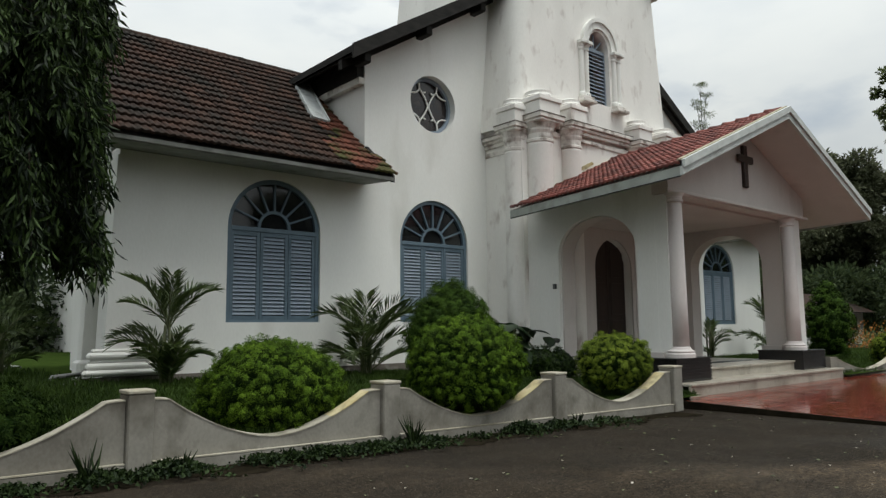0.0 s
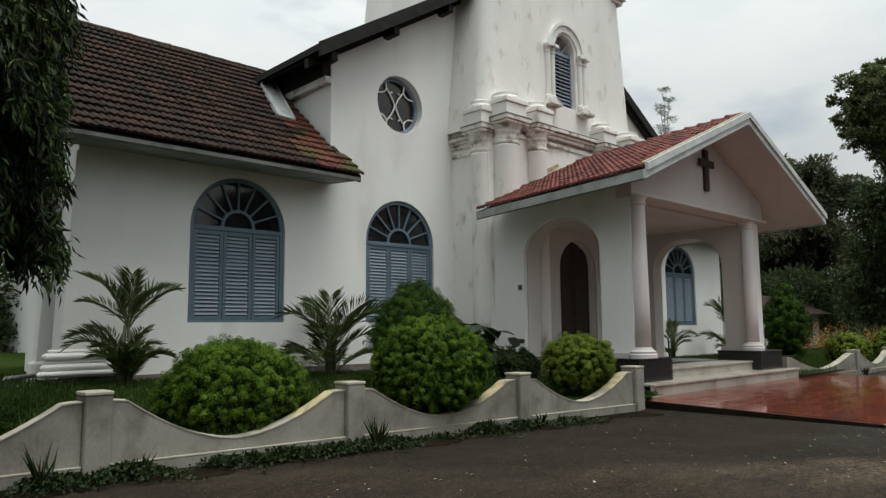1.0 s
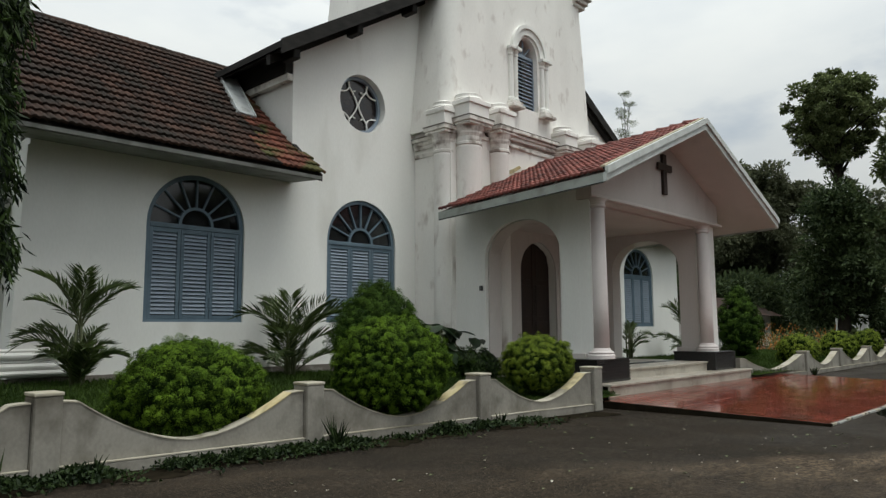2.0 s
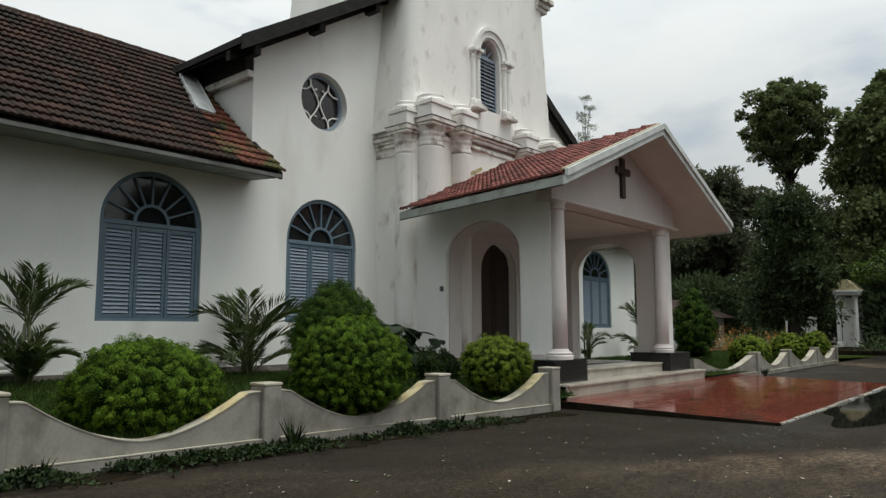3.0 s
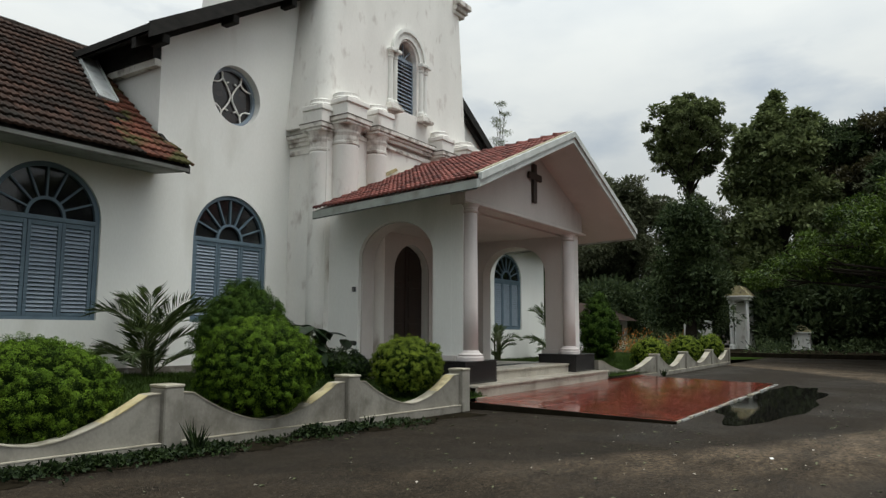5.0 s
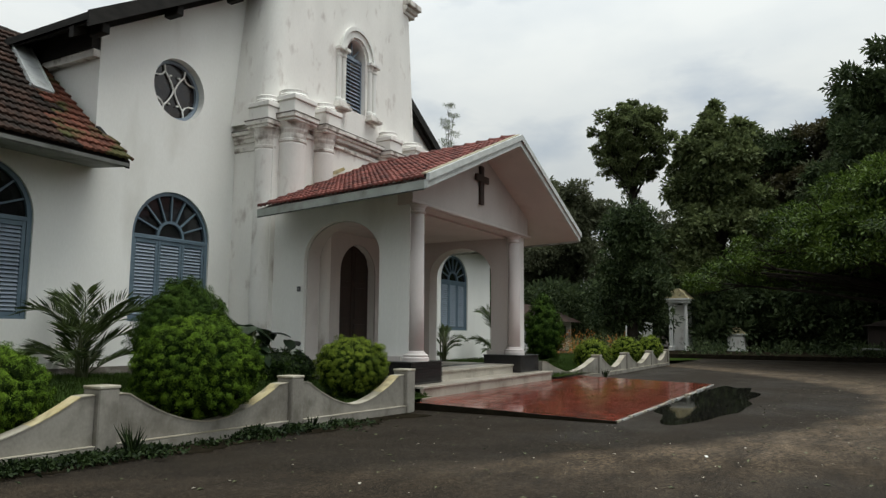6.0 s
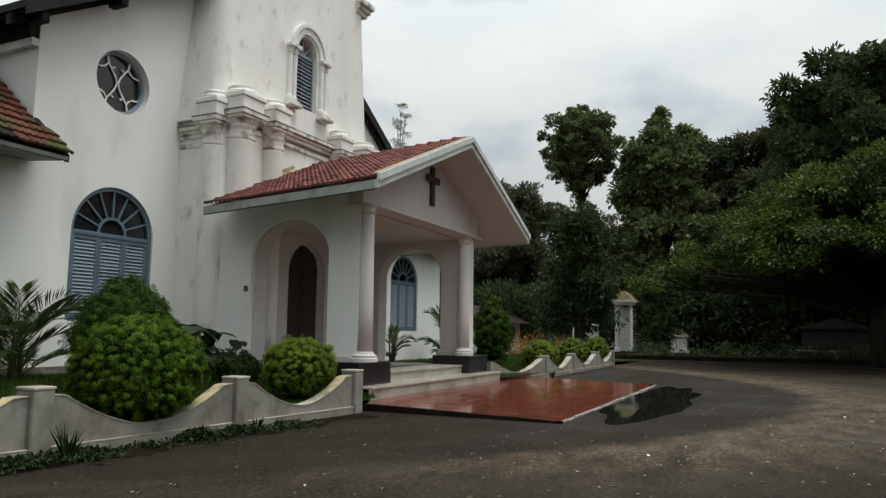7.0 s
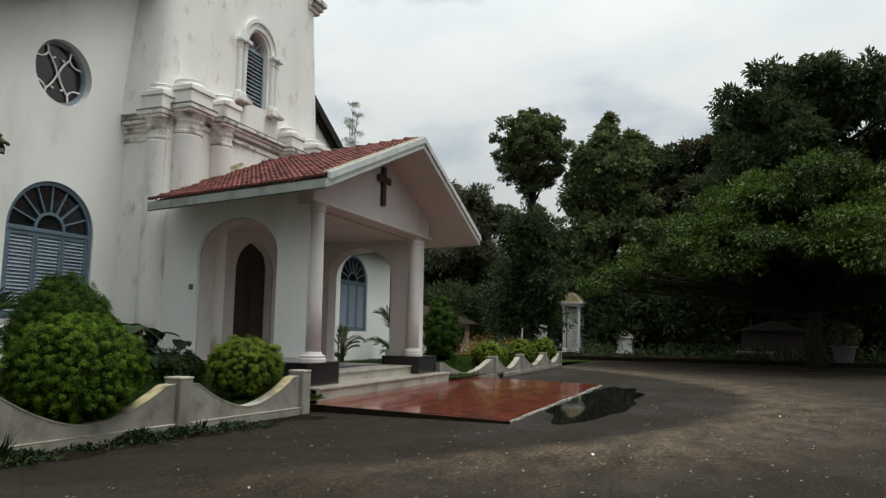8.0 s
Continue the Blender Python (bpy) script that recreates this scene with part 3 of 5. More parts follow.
nave_roof = thing("nave_roof", "steep nave roof with black timber verge boards", "roof", kind="structure")
NX, NZ, NY = 6.36, 5.84, 9.68
rz = NZ + 0.624 * (AX - NX)
NYE = 10.02         # the east verge overhangs less
for s, ny in ((1, NY), (-1, NYE)):
    pts = [(NX, NZ - 0.03), (NX, NZ + 0.09), (AX, rz + 0.09), (AX, rz - 0.03)]
    part("covering", prism(bmesh.new(), [(x if s > 0 else 2 * AX - x, z) for x, z in pts], ny, 40.5), DARK_WOOD, nave_roof)
    bm = bmesh.new()
    pts = [(NX - 0.02, NZ - 0.16), (NX - 0.02, NZ + 0.1), (AX, rz + 0.1), (AX, rz - 0.16)]
    prism(bm, [(x if s > 0 else 2 * AX - x, z) for x, z in pts], ny - 0.05, ny - 0.004)
    part("verge_board", bm, DARK_WOOD, nave_roof)
    bm = bmesh.new()
    pts = [(NX + 0.02, NZ - 0.22), (NX + 0.02, NZ - 0.04), (AX, rz - 0.04), (AX, rz - 0.22)]
    prism(bm, [(x if s > 0 else 2 * AX - x, z) for x, z in pts], F - 0.14, F - 0.03)
    part("wall_plate", bm, DARK_WOOD, nave_roof)
for k, x in enumerate((6.62, 8.0, 9.4)):
    z = NZ - 0.16 + 0.624 * (x - NX)
    part("purlin_end", boxes((x, x + 0.14, NY + 0.03, F - 0.145, z - 0.13, z + 0.04), bevel=0.015), DARK_WOOD, nave_roof)
# white eave return under the nave's flank
part("flank_moulding", boxes((6.83, 6.948, F + 0.0, 30.0, 5.50, 5.62)), CORNICE_DIRT, nave_roof)
part("flank_timber", boxes((6.80, 6.948, F + 0.02, 30.0, 5.62, 6.1)), DARK_WOOD, nave_roof)
part("flank_soffit", prism(bmesh.new(), [(NX + 0.05, NZ - 0.06), (NX + 0.05, NZ - 0.03), (6.94, NZ + 0.28), (6.94, NZ + 0.25)], NY + 0.1, 30), DARK_WOOD, nave_roof)

# east wing roof
ewing = thing("east_wing_roof", "old brown tile roof of the east wing", "roof", kind="structure")
bm = bmesh.new()
prism(bm, [(9.6, 3.7), (9.6, 3.82), (WR, WRZ), (15.4, 3.82), (15.4, 3.7), (WR, WRZ - 0.1)], 18.06, 21.9, "x")
part("covering", bm, TILE_OLD, ewing)


# ---------------------------------------------------------------- windows
def fan_window(name, x0, x1, sill, spring, rise, label, slats=21, leaves=3):
    """An arched opening with louvred shutters below and a fanlight above, set back in the wall."""
    w = thing(name, label, "window", kind="structure")
    cx, hw = (x0 + x1) / 2, (x1 - x0) / 2
    y = F + 0.07
    # outer frame
    bm = bmesh.new()
    def ring(k):
        return [(x0 + k, sill), *[(cx + (hw - k) * math.cos(math.pi - math.pi * i / 24), spring + (rise - k) * math.sin(math.pi - math.pi * i / 24)) for i in range(25)], (x1 - k, sill)]
    a, b = ring(0.001), ring(0.07)
    for p0, p1, q0, q1 in zip(a, a[1:], b, b[1:]):
        prism(bm, [p0, p1, q1, q0], y - 0.03, y + 0.06)
    part("frame", bm, BLUE, w)
    part("transom", boxes((x0 + 0.07, x1 - 0.07, y - 0.035, y + 0.05, spring - 0.05, spring + 0.02), bevel=0.006), BLUE, w)
    part("sill_board", boxes((x0 + 0.07, x1 - 0.07, y - 0.03, y + 0.05, sill, sill + 0.05)), BLUE, w)
    # fanlight bars: inner half ring and rays
    r0 = hw * 0.30
    bm = bmesh.new()
    pts = [(math.cos(math.pi * i / 16), math.sin(math.pi * i / 16)) for i in range(17)]
    for p, q in zip(pts, pts[1:]):
        k = rise / hw
        prism(bm, [(cx + p[0] * r0, spring + 0.02 + p[1] * r0 * k), (cx + q[0] * r0, spring + 0.02 + q[1] * r0 * k), (cx + q[0] * (r0 + 0.045), spring + 0.02 + q[1] * (r0 + 0.045) * k), (cx + p[0] * (r0 + 0.045), spring + 0.02 + p[1] * (r0 + 0.045) * k)], y - 0.02, y + 0.03)
    part("hub_ring", bm, BLUE, w)
    for i in range(1, 8):
        a_ = math.pi * i / 8
        d = Vector((math.cos(a_), math.sin(a_) * rise / hw))
        n_ = Vector((-d.y, d.x)).normalized() * 0.014
        p, q = Vector((cx, spring + 0.02)) + d * (r0 + 0.03), Vector((cx, spring)) + d * (hw - 0.05)
        bm = prism(bmesh.new(), [(p + n_)[:], (q + n_)[:], (q - n_)[:], (p - n_)[:]], y - 0.015, y + 0.02)
        part("ray_bar", bm, BLUE, w)
    bm = bmesh.new()
    prism(bm, [(cx + (hw - 0.03) * math.cos(math.pi * i / 24), spring + (rise - 0.03) * math.sin(math.pi * i / 24)) for i in range(25)], y + 0.022, y + 0.028)
    pane_ = part("pane", bm, GLASS, w)
    pane_.visible_shadow = False
    # black sheet in place of the unlit room behind the pane
    part("unlit_backdrop", boxes((x0 - 0.05, x1 + 0.05, F + 0.46, F + 0.5, sill - 0.1, spring + rise + 0.1)), RECESS, w)
    # shutters
    inner0, inner1 = x0 + 0.07, x1 - 0.07
    lw = (inner1 - inner0) / leaves
    z0, z1 = sill + 0.05, spring - 0.05
    st = 0.055
    slat_w = lw - 2 * st
    sm = mesh_of("slat", prism(bmesh.new(), [(-0.022, -0.026), (-0.016, -0.028), (0.022, 0.024), (0.016, 0.027)], -slat_w / 2, slat_w / 2, "x"), SLAT)
    for k in range(leaves):
        a0 = inner0 + k * lw + 0.003
        a1 = a0 + lw - 0.006
        bm = boxes((a0, a0 + st, y - 0.02, y + 0.03, z0, z1), (a1 - st, a1, y - 0.02, y + 0.03, z0, z1), (a0 + st, a1 - st, y - 0.019, y + 0.029, z0, z0 + 0.05), (a0 + st, a1 - st, y - 0.019, y + 0.029, z1 - 0.07, z1), bevel=0.004)
        leaf = part("shutter", bm, BLUE, w)
        pitch = (z1 - z0 - 0.13) / slats
        for i in range(slats):
            sharing("slat", sm, leaf, pose((a0 + a1) / 2, y + 0.004, z0 + 0.065 + (i + 0.5) * pitch, random.uniform(-4, 4)))
        # black sheet that paints the darkness between the slats
        part("unlit_backing", boxes((a0 + st, a1 - st, y + 0.034, y + 0.04, z0, z1)), RECESS, leaf)
    return w


fan_window("window_1", *W1, "tall arched window with blue-grey louvred shutters and fanlight")
fan_window("window_2", *W2, "arched window with blue-grey louvred shutters and spoked fanlight")
fan_window("window_3", *W3, "arched blue-grey shuttered window beyond the porch")

rose = thing("rose_window", "round window with white quatrefoil tracery and dark stained glass", "window", kind="structure")
rc, rzc, rr = 8.55, 5.46, 0.56
bm = bmesh.new()
for i in range(32):
    a0, a1 = 2 * math.pi * i / 32, 2 * math.pi * (i + 1) / 32
    prism(bm, [(rc + r * math.cos(a), rzc + r * math.sin(a)) for r, a in ((rr - 0.065, a0), (rr - 0.065, a1), (rr - 0.005, a1), (rr - 0.005, a0))], F + 0.14, F + 0.21)
part("frame", bm, SLAT, rose)


def rose_bar(points):
    """One slender white tracery bar along points given as fractions of the radius."""
    bm = bmesh.new()
    tube(bm, [(rc + rr * 0.94 * u, F + 0.165, rzc + rr * 0.94 * v) for u, v in points], [0.017] * len(points), 8)
    part("tracery_bar", bm, PLASTER, rose)


for sx in (1, -1):
    # pointed cell on either hand: its inner side touches the centre
    cell = [(sx * (0.03 + 0.37 * abs(k / 10) ** 1.5), 0.60 * k / 10) for k in range(-10, 11)]
    rose_bar(cell)
    for sy in (1, -1):
        x, y = cell[20][0], cell[20][1] * sy
        rose_bar([(x, y), (x + sx * 0.10, y - sy * 0.13), (x + sx * 0.24, y - sy * 0.20), (sx * 0.86, sy * 0.38)])
        rose_bar([(x, y), (x + sx * 0.02, y + sy * 0.12), (sx * 0.46, sy * 0.92)])
        rose_bar([(x * 0.55, y * 0.80), (x * 0.32, y * 0.86)])
bm = bmesh.new()
prism(bm, [(rc + (rr - 0.02) * math.cos(2 * math.pi * i / 32), rzc + (rr - 0.02) * math.sin(2 * math.pi * i / 32)) for i in range(32)], F + 0.195, F + 0.205)
part("stained_pane", bm, STAINED, rose)

# ---------------------------------------------------------------- tower
tower = thing("tower", "weathered white bell tower with clustered corner columns and moulded cornice", "tower", kind="structure")
DOOR = (12.05, 13.36, 0.0, 2.40, 0.62, 0.03)
TX = 9.93
ob = wall_with_openings("front_wall", (TX, 2 * AX - TX), 0.0, lambda x: 5.1, [DOOR], TF, TF + 0.5, PLASTER_OLD, tower)
part("side_wall", boxes((TX, TX + 0.4, TF + 0.5, 13.5, 0, 5.1), (2 * AX - TX - 0.4, 2 * AX - TX, TF + 0.5, 13.5, 0, 5.1)), PLASTER_OLD, tower)
# upper stage, slightly tapered, with an arched window
TWIN = (12.19, 12.97, 6.04, 7.30, 0.40)


def taper(ob):
    """The upper stage narrows towards its top."""
    for v in ob.data.vertices:
        if v.co.z > 5.1:
            v.co.x = AX + (v.co.x - AX) * (1 - 0.038 * (v.co.z - 5.1))


UP = wall_with_openings("upper_front_wall", (10.10, 15.09), 5.1, lambda x: 11.5, [TWIN], TF + 0.06, TF + 0.5, PLASTER_OLD, tower)
taper(UP)
for xk, rk in ((10.10, 0.30), (15.09, 0.30)):
    UP = part("rounded_corner", lathe(bmesh.new(), [(rk, 5.1), (rk, 7.0), (rk, 9.0), (rk, 11.5)], (xk, TF + 0.06 + rk, 0), 96), PLASTER_OLD, tower, smooth=False)
    taper(UP)
UP = part("upper_side_wall", boxes((9.80, 10.2, TF + 0.36, 13.5, 5.1, 11.5), (14.99, 15.39, TF + 0.36, 13.5, 5.1, 11.5), (10.2, 14.99, 13.1, 13.5, 5.1, 11.5)), PLASTER_OLD, tower)
taper(UP)
part("grime_ledge", boxes((TX + 0.3, 2 * AX - TX - 0.3, TF - 0.16, TF + 0.058, 5.395, 5.41), (TX + 0.3, 2 * AX - TX - 0.3, TF - 0.115, TF - 0.09, 5.318, 5.326)), GRIME, tower, "blackened cornice ledge")
part("grime_ledge", boxes((TX - 0.12, TX - 0.002, 9.4, F - 0.004, 4.975, 4.988), (TX - 0.09, TX - 0.05, 9.4, F - 0.004, 4.905, 4.911)), GRIME, tower, "blackened ledge of the side cornice")

part("tower_cap", boxes((10.45, 14.7, TF + 0.06, 13.5, 11.5, 11.6)), PLASTER_OLD, tower)
# cornice of three members round the tower
for z0, z1, o in ((4.93, 5.03, 0.03), (5.10, 5.18, 0.06), (5.18, 5.25, 0.10), (5.25, 5.33, 0.16)):
    part("cornice_member", boxes((TX + 0.2, 2 * AX - TX - 0.2, TF - o, TF - 0.001, z0 + 0.07, z1 + 0.07), bevel=0.012), CORNICE_DIRT, tower)
    for xa, xb in ((TX - o * 0.7, TX - 0.001), (2 * AX - TX + 0.001, 2 * AX - TX + o * 0.7)):
        part("cornice_return", boxes((xa, xb, TF + 0.2, F - 0.003, z0 - 0.35, z1 - 0.35), bevel=0.012), CORNICE_DIRT, tower)


def cluster_column(x, y, r, name, top, drop=0.0):
    base = thing(name, "engaged round column with moulded capital and pedestal, stained plaster", "column", group="tower corner columns")
    part("shaft", lathe(bmesh.new(), [(r, 0.0 + drop), (r, 2.0), (r * 0.97, 4.75), (r * 1.0, 4.78), (r * 1.0, 4.82)], (x, y, 0), 32), PLASTER_OLD, base, smooth=True)
    part("necking", lathe(bmesh.new(), [(r * 1.0, 4.82), (r * 1.07, 4.84), (r * 1.07, 4.88), (r * 1.0, 4.90), (r * 1.0, 5.0), (r * 1.1, 5.06), (r * 1.1, 5.1), (r * 1.2, 5.16), (r * 1.28, 5.2)], (x, y, 0)), CORNICE_DIRT, base)
    q = r * 1.3
    part("abacus", boxes((x - q, x + q, y - q, y + q, 5.2, 5.26), (x - q * 1.08, x + q * 1.08, y - q * 1.08, y + q * 1.08, 5.26, 5.36), bevel=0.015), CORNICE_DIRT, base)
    part("grime_ledge", boxes((x - q * 1.1, x + q * 1.1, y - q * 1.1, y + q * 1.1, 5.345, 5.368)), GRIME, base, "blackened ledge")
    part("pedestal", boxes((x - r * 1.15, x + r * 1.15, y - r * 1.15, y + r * 1.15, 5.36, top - 0.2), (x - r * 1.28, x + r * 1.28, y - r * 1.28, y + r * 1.28, top - 0.2, top - 0.1), bevel=0.012), PLASTER_OLD, base)
    part("upper_ring", lathe(bmesh.new(), [(r * 1.1, top - 0.1), (r * 1.14, top - 0.06), (r * 1.04, top - 0.03), (r * 1.04, top), (r * 1.06, top + 0.03), (r * 0.9, top + 0.05), (r * 0.5, top + 0.08)], (x, y, 0)), PLASTER_OLD, base, smooth=False)
    base.location.z = -drop
    return base


for s in (1, -1):
    def mx(x):
        return x if s > 0 else 2 * AX - x
    cluster_column(mx(10.32), TF - 0.12, 0.26, "corner_column", 5.82, 0.10)
    cluster_column(mx(11.32), TF - 0.08, 0.215, "corner_column", 5.82, 0.06)
    cluster_column(mx(9.98), TF + 0.22, 0.21, "corner_column", 5.82, 0.25)
part("short_band", boxes((11.6, 12.3, TF - 0.06, TF - 0.002, 5.02, 5.07)), CORNICE_DIRT, tower)
# higher cornice
for z0, z1, o in ((9.15, 9.25, 0.05), (9.25, 9.36, 0.12), (9.36, 9.5, 0.2)):
    part("cornice_member", boxes((14.87, 15.39 + o, TF + 0.06 - o, TF + 0.5, z0, z1), (9.8 - o, 10.3, TF + 0.06 - o, TF + 0.5, z0, z1), bevel=0.015), CORNICE_DIRT, tower)
for ob in list(tower.children):
    if ob.name.startswith("cornice_member") and ob.data.vertices[0].co.z > 9:
        taper(ob)

# tower window
tw = thing("window_4", "narrow arched tower window with grey louvres between small columns", "window", kind="structure")
x0, x1, sl, sp, ri = TWIN
cx, hw = (x0 + x1) / 2, (x1 - x0) / 2
yy = TF + 0.2
bm = bmesh.new()
for i in range(24):
    a0, a1 = math.pi * i / 24, math.pi * (i + 1) / 24
    for r0_, r1_, d0 in ((0.42, 0.56, 0.05), (0.56, 0.64, 0.09)):
        prism(bm, [(cx + r * math.cos(a), sp + 0.02 + r * 1.02 * math.sin(a)) for r, a in ((r0_, a0), (r0_, a1), (r1_, a1), (r1_, a0))], TF + 0.06 - d0, TF + 0.058)
part("hood_mould", bm, PLASTER, tw)
for xc in (x0 - 0.11, x0 - 0.27, x1 + 0.11, x1 + 0.27):
    part("colonnette", lathe(bmesh.new(), [(0.075, 6.06), (0.09, 6.1), (0.09, 6.14), (0.065, 6.18), (0.06, 7.10), (0.075, 7.12), (0.075, 7.15), (0.065, 7.17), (0.09, 7.24)], (xc, TF + 0.04, 0), 14), PLASTER, tw, smooth=False)
    part("impost", boxes((xc - 0.11, xc + 0.11, TF - 0.09, TF + 0.058, 7.24, 7.32), bevel=0.012), PLASTER, tw)
for xa, xb in ((x0 - 0.42, x0 + 0.02), (x1 - 0.02, x1 + 0.42)):
    part("sill_bracket", boxes((xa, xb, TF - 0.14, TF + 0.058, 5.92, 5.99), (xa + 0.03, xb - 0.03, TF - 0.1, TF + 0.058, 5.99, 6.07), bevel=0.012), CORNICE_DIRT, tw)
part("frame", boxes((x0, x0 + 0.06, yy - 0.03, yy + 0.05, sl, sp), (x1 - 0.06, x1, yy - 0.03, yy + 0.05, sl, sp), (x0 + 0.06, x1 - 0.06, yy - 0.03, yy + 0.05, sp - 0.04, sp + 0.03)), SLAT, tw)
sm = mesh_of("slat", prism(bmesh.new(), [(-0.03, -0.03), (-0.02, -0.033), (0.03, 0.028), (0.022, 0.032)], -hw + 0.06, hw - 0.06, "x"), SLAT)
for i in range(14):
    sharing("slat", sm, tw, pose(cx, yy, sl + 0.06 + i * 0.086))
for a in (45, 90, 135):
    d = Vector((math.cos(radians(a)), math.sin(radians(a))))
    n_ = Vector((-d.y, d.x)) * 0.014
    p, q = Vector((cx, sp)), Vector((cx, sp)) + d * 0.38
    part("ray_bar", prism(bmesh.new(), [(p + n_)[:], (q + n_)[:], (q - n_)[:], (p - n_)[:]], yy - 0.01, yy + 0.02), SLAT, tw)
# black sheet painted as the tower's unlit inside
part("unlit_backdrop", boxes((x0 - 0.1, x1 + 0.1, TF + 0.51, TF + 0.55, sl - 0.1, sp + 0.5)), RECESS, tw)

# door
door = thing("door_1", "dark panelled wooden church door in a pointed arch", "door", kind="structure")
# black sheet painted as the unlit church behind the door
part("unlit_backdrop", boxes((11.8, 13.5, TF + 0.47, TF + 0.53, 0.3, 3.4)), RECESS, door)
for xa, xb in ((12.06, 12.70), (12.72, 13.35)):
    leaf = part("door_leaf", boxes((xa, xb, TF + 0.16, TF + 0.22, 0.48, 3.2), bevel=0.008), DOOR_WOOD, door)
    for za, zb in ((0.62, 1.3), (1.42, 2.1), (2.22, 2.9)):
        part("panel", boxes((xa + 0.09, xb - 0.09, TF + 0.135, TF + 0.157, za, zb), bevel=0.008), DOOR_WOOD, leaf)

# ---------------------------------------------------------------- porch
porch = thing("porch", "painted entrance porch with arched sides and gabled tile roof", "porch", kind="structure")
PX0, PX1 = 10.05, 2 * AX - 10.05
# inner layers use the darkened taupe: their shade is in the colour
for xa, xb, mat_ in ((PX0, PX0 + 0.08, PLASTER), (PX0 + 0.081, PX0 + 0.42, PORCH_SHADED), (PX1 - 0.42, PX1 - 0.081, PORCH_SHADED), (PX1 - 0.08, PX1, PLASTER)):
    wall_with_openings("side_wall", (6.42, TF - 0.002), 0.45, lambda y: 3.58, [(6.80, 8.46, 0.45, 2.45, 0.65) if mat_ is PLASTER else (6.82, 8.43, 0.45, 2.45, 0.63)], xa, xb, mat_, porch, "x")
# thin skin over the tower wall, coloured for the shade inside the porch
wall_with_openings("back_wall", (PX0 + 0.421, PX1 - 0.421), 0.44, lambda x: 3.238, [(12.05, 13.36, 0.44, 2.40, 0.62, 0.03)], TF - 0.04, TF - 0.004, PORCH_SHADED, porch)
APEX, EAVE, RF = 4.90, 3.42, 5.22
RX, RB = 9.0, 8.92           # eave line at the front, its rear end
RE = 9.19                    # the ridge butts against the tower
LEAN, DROP = 0.085, 0.034    # the roof runs back a little askew and falls towards the tower
sl_ = (APEX - EAVE) / (AX - RX)


def skew(bm):
    for v in bm.verts:
        v.co.x += LEAN * (v.co.y - RF)
        v.co.z -= DROP * (v.co.y - RF)
    return bm


bm = bmesh.new()
prism(bm, [(10.0, 3.28), (2 * AX - 10.0, 3.28), (2 * AX - 10.0, EAVE - 0.09 + sl_ * (10.0 - RX)), (AX, APEX - 0.09), (10.0, EAVE - 0.09 + sl_ * (10.0 - RX))], 6.12, 6.42)
part("gable_wall", bm, PORCH_SHADED, porch)
part("beam_moulding", boxes((9.90, 2 * AX - 9.90, 6.06, 6.118, 3.285, 3.34), bevel=0.012), PORCH_SHADED, porch)
part("porch_ceiling", boxes((PX0 + 0.42, PX1 - 0.42, 6.42, TF - 0.003, 3.24, 3.3)), PORCH_SHADED, porch)
# roof slabs with soffit
for s in (1, -1):
    def mx(x):
        return x if s > 0 else 2 * AX - x
    bm = bmesh.new()
    rim_ = ((RX, RF + 0.06, EAVE), (RX, RB, EAVE), (AX, RE, APEX), (AX, RF + 0.06, APEX))
    low = [bm.verts.new((mx(x), y, z - 0.12)) for x, y, z in rim_]
    top = [bm.verts.new((mx(x), y, z)) for x, y, z in rim_]
    bm.faces.new(low)
    bm.faces.new(top)
    for k in range(4):
        bm.faces.new((low[k], low[(k + 1) % 4], top[(k + 1) % 4], top[k]))
    part("roof_slab", skew(bm), PORCH_SHADED, porch)
    part("eave_board", skew(boxes((min(mx(RX - 0.03), mx(RX - 0.003)), max(mx(RX - 0.03), mx(RX - 0.003)), RF + 0.06, RB, EAVE - 0.16, EAVE - 0.012))), EAVE_PAINT, porch, "grey-white eave board")
    part("eave_edge_strip", skew(boxes((min(mx(RX - 0.036), mx(RX - 0.031)), max(mx(RX - 0.036), mx(RX - 0.031)), RF + 0.07, RB - 0.02, EAVE - 0.165, EAVE - 0.148))), DARK_WOOD, porch, "thin dark strip along the eave board's lower edge")
    for k, (o, zz0, zz1) in enumerate(((0.0, -0.15, -0.02), (0.035, -0.04, 0.07))):
        pts = [(RX - 0.05, EAVE + zz0), (RX - 0.05, EAVE + zz1), (AX, APEX + zz1), (AX, APEX + zz0)]
        part("verge_board", prism(bmesh.new(), [(mx(x), z) for x, z in pts], RF - o, RF + 0.055 - o), FASCIA, porch, "stepped white verge board")
    # pale strip of mortar where the slope meets the tower
    part("abutment_mortar", skew(prism(bmesh.new(), [(mx(RX + 0.9), EAVE + sl_ * 0.9 + 0.02), (mx(RX + 0.9), EAVE + sl_ * 0.9 + 0.075), (mx(AX), APEX + 0.075), (mx(AX), APEX + 0.02)], RE - 0.05, RE - 0.004)), YELLOW_CAP, porch, "pale mortar strip against the tower")
cross = thing("wall_cross", "dark wooden cross fixed to the porch gable", "cross", at=(12.55, 6.1, 3.66))
part("upright", boxes((-0.07, 0.07, -0.045, 0.018, 0.0, 0.78), bevel=0.006), CROSS_WOOD, cross)
part("crossbar", boxes((-0.27, 0.27, -0.055, -0.002, 0.46, 0.59), bevel=0.006), CROSS_WOOD, cross)

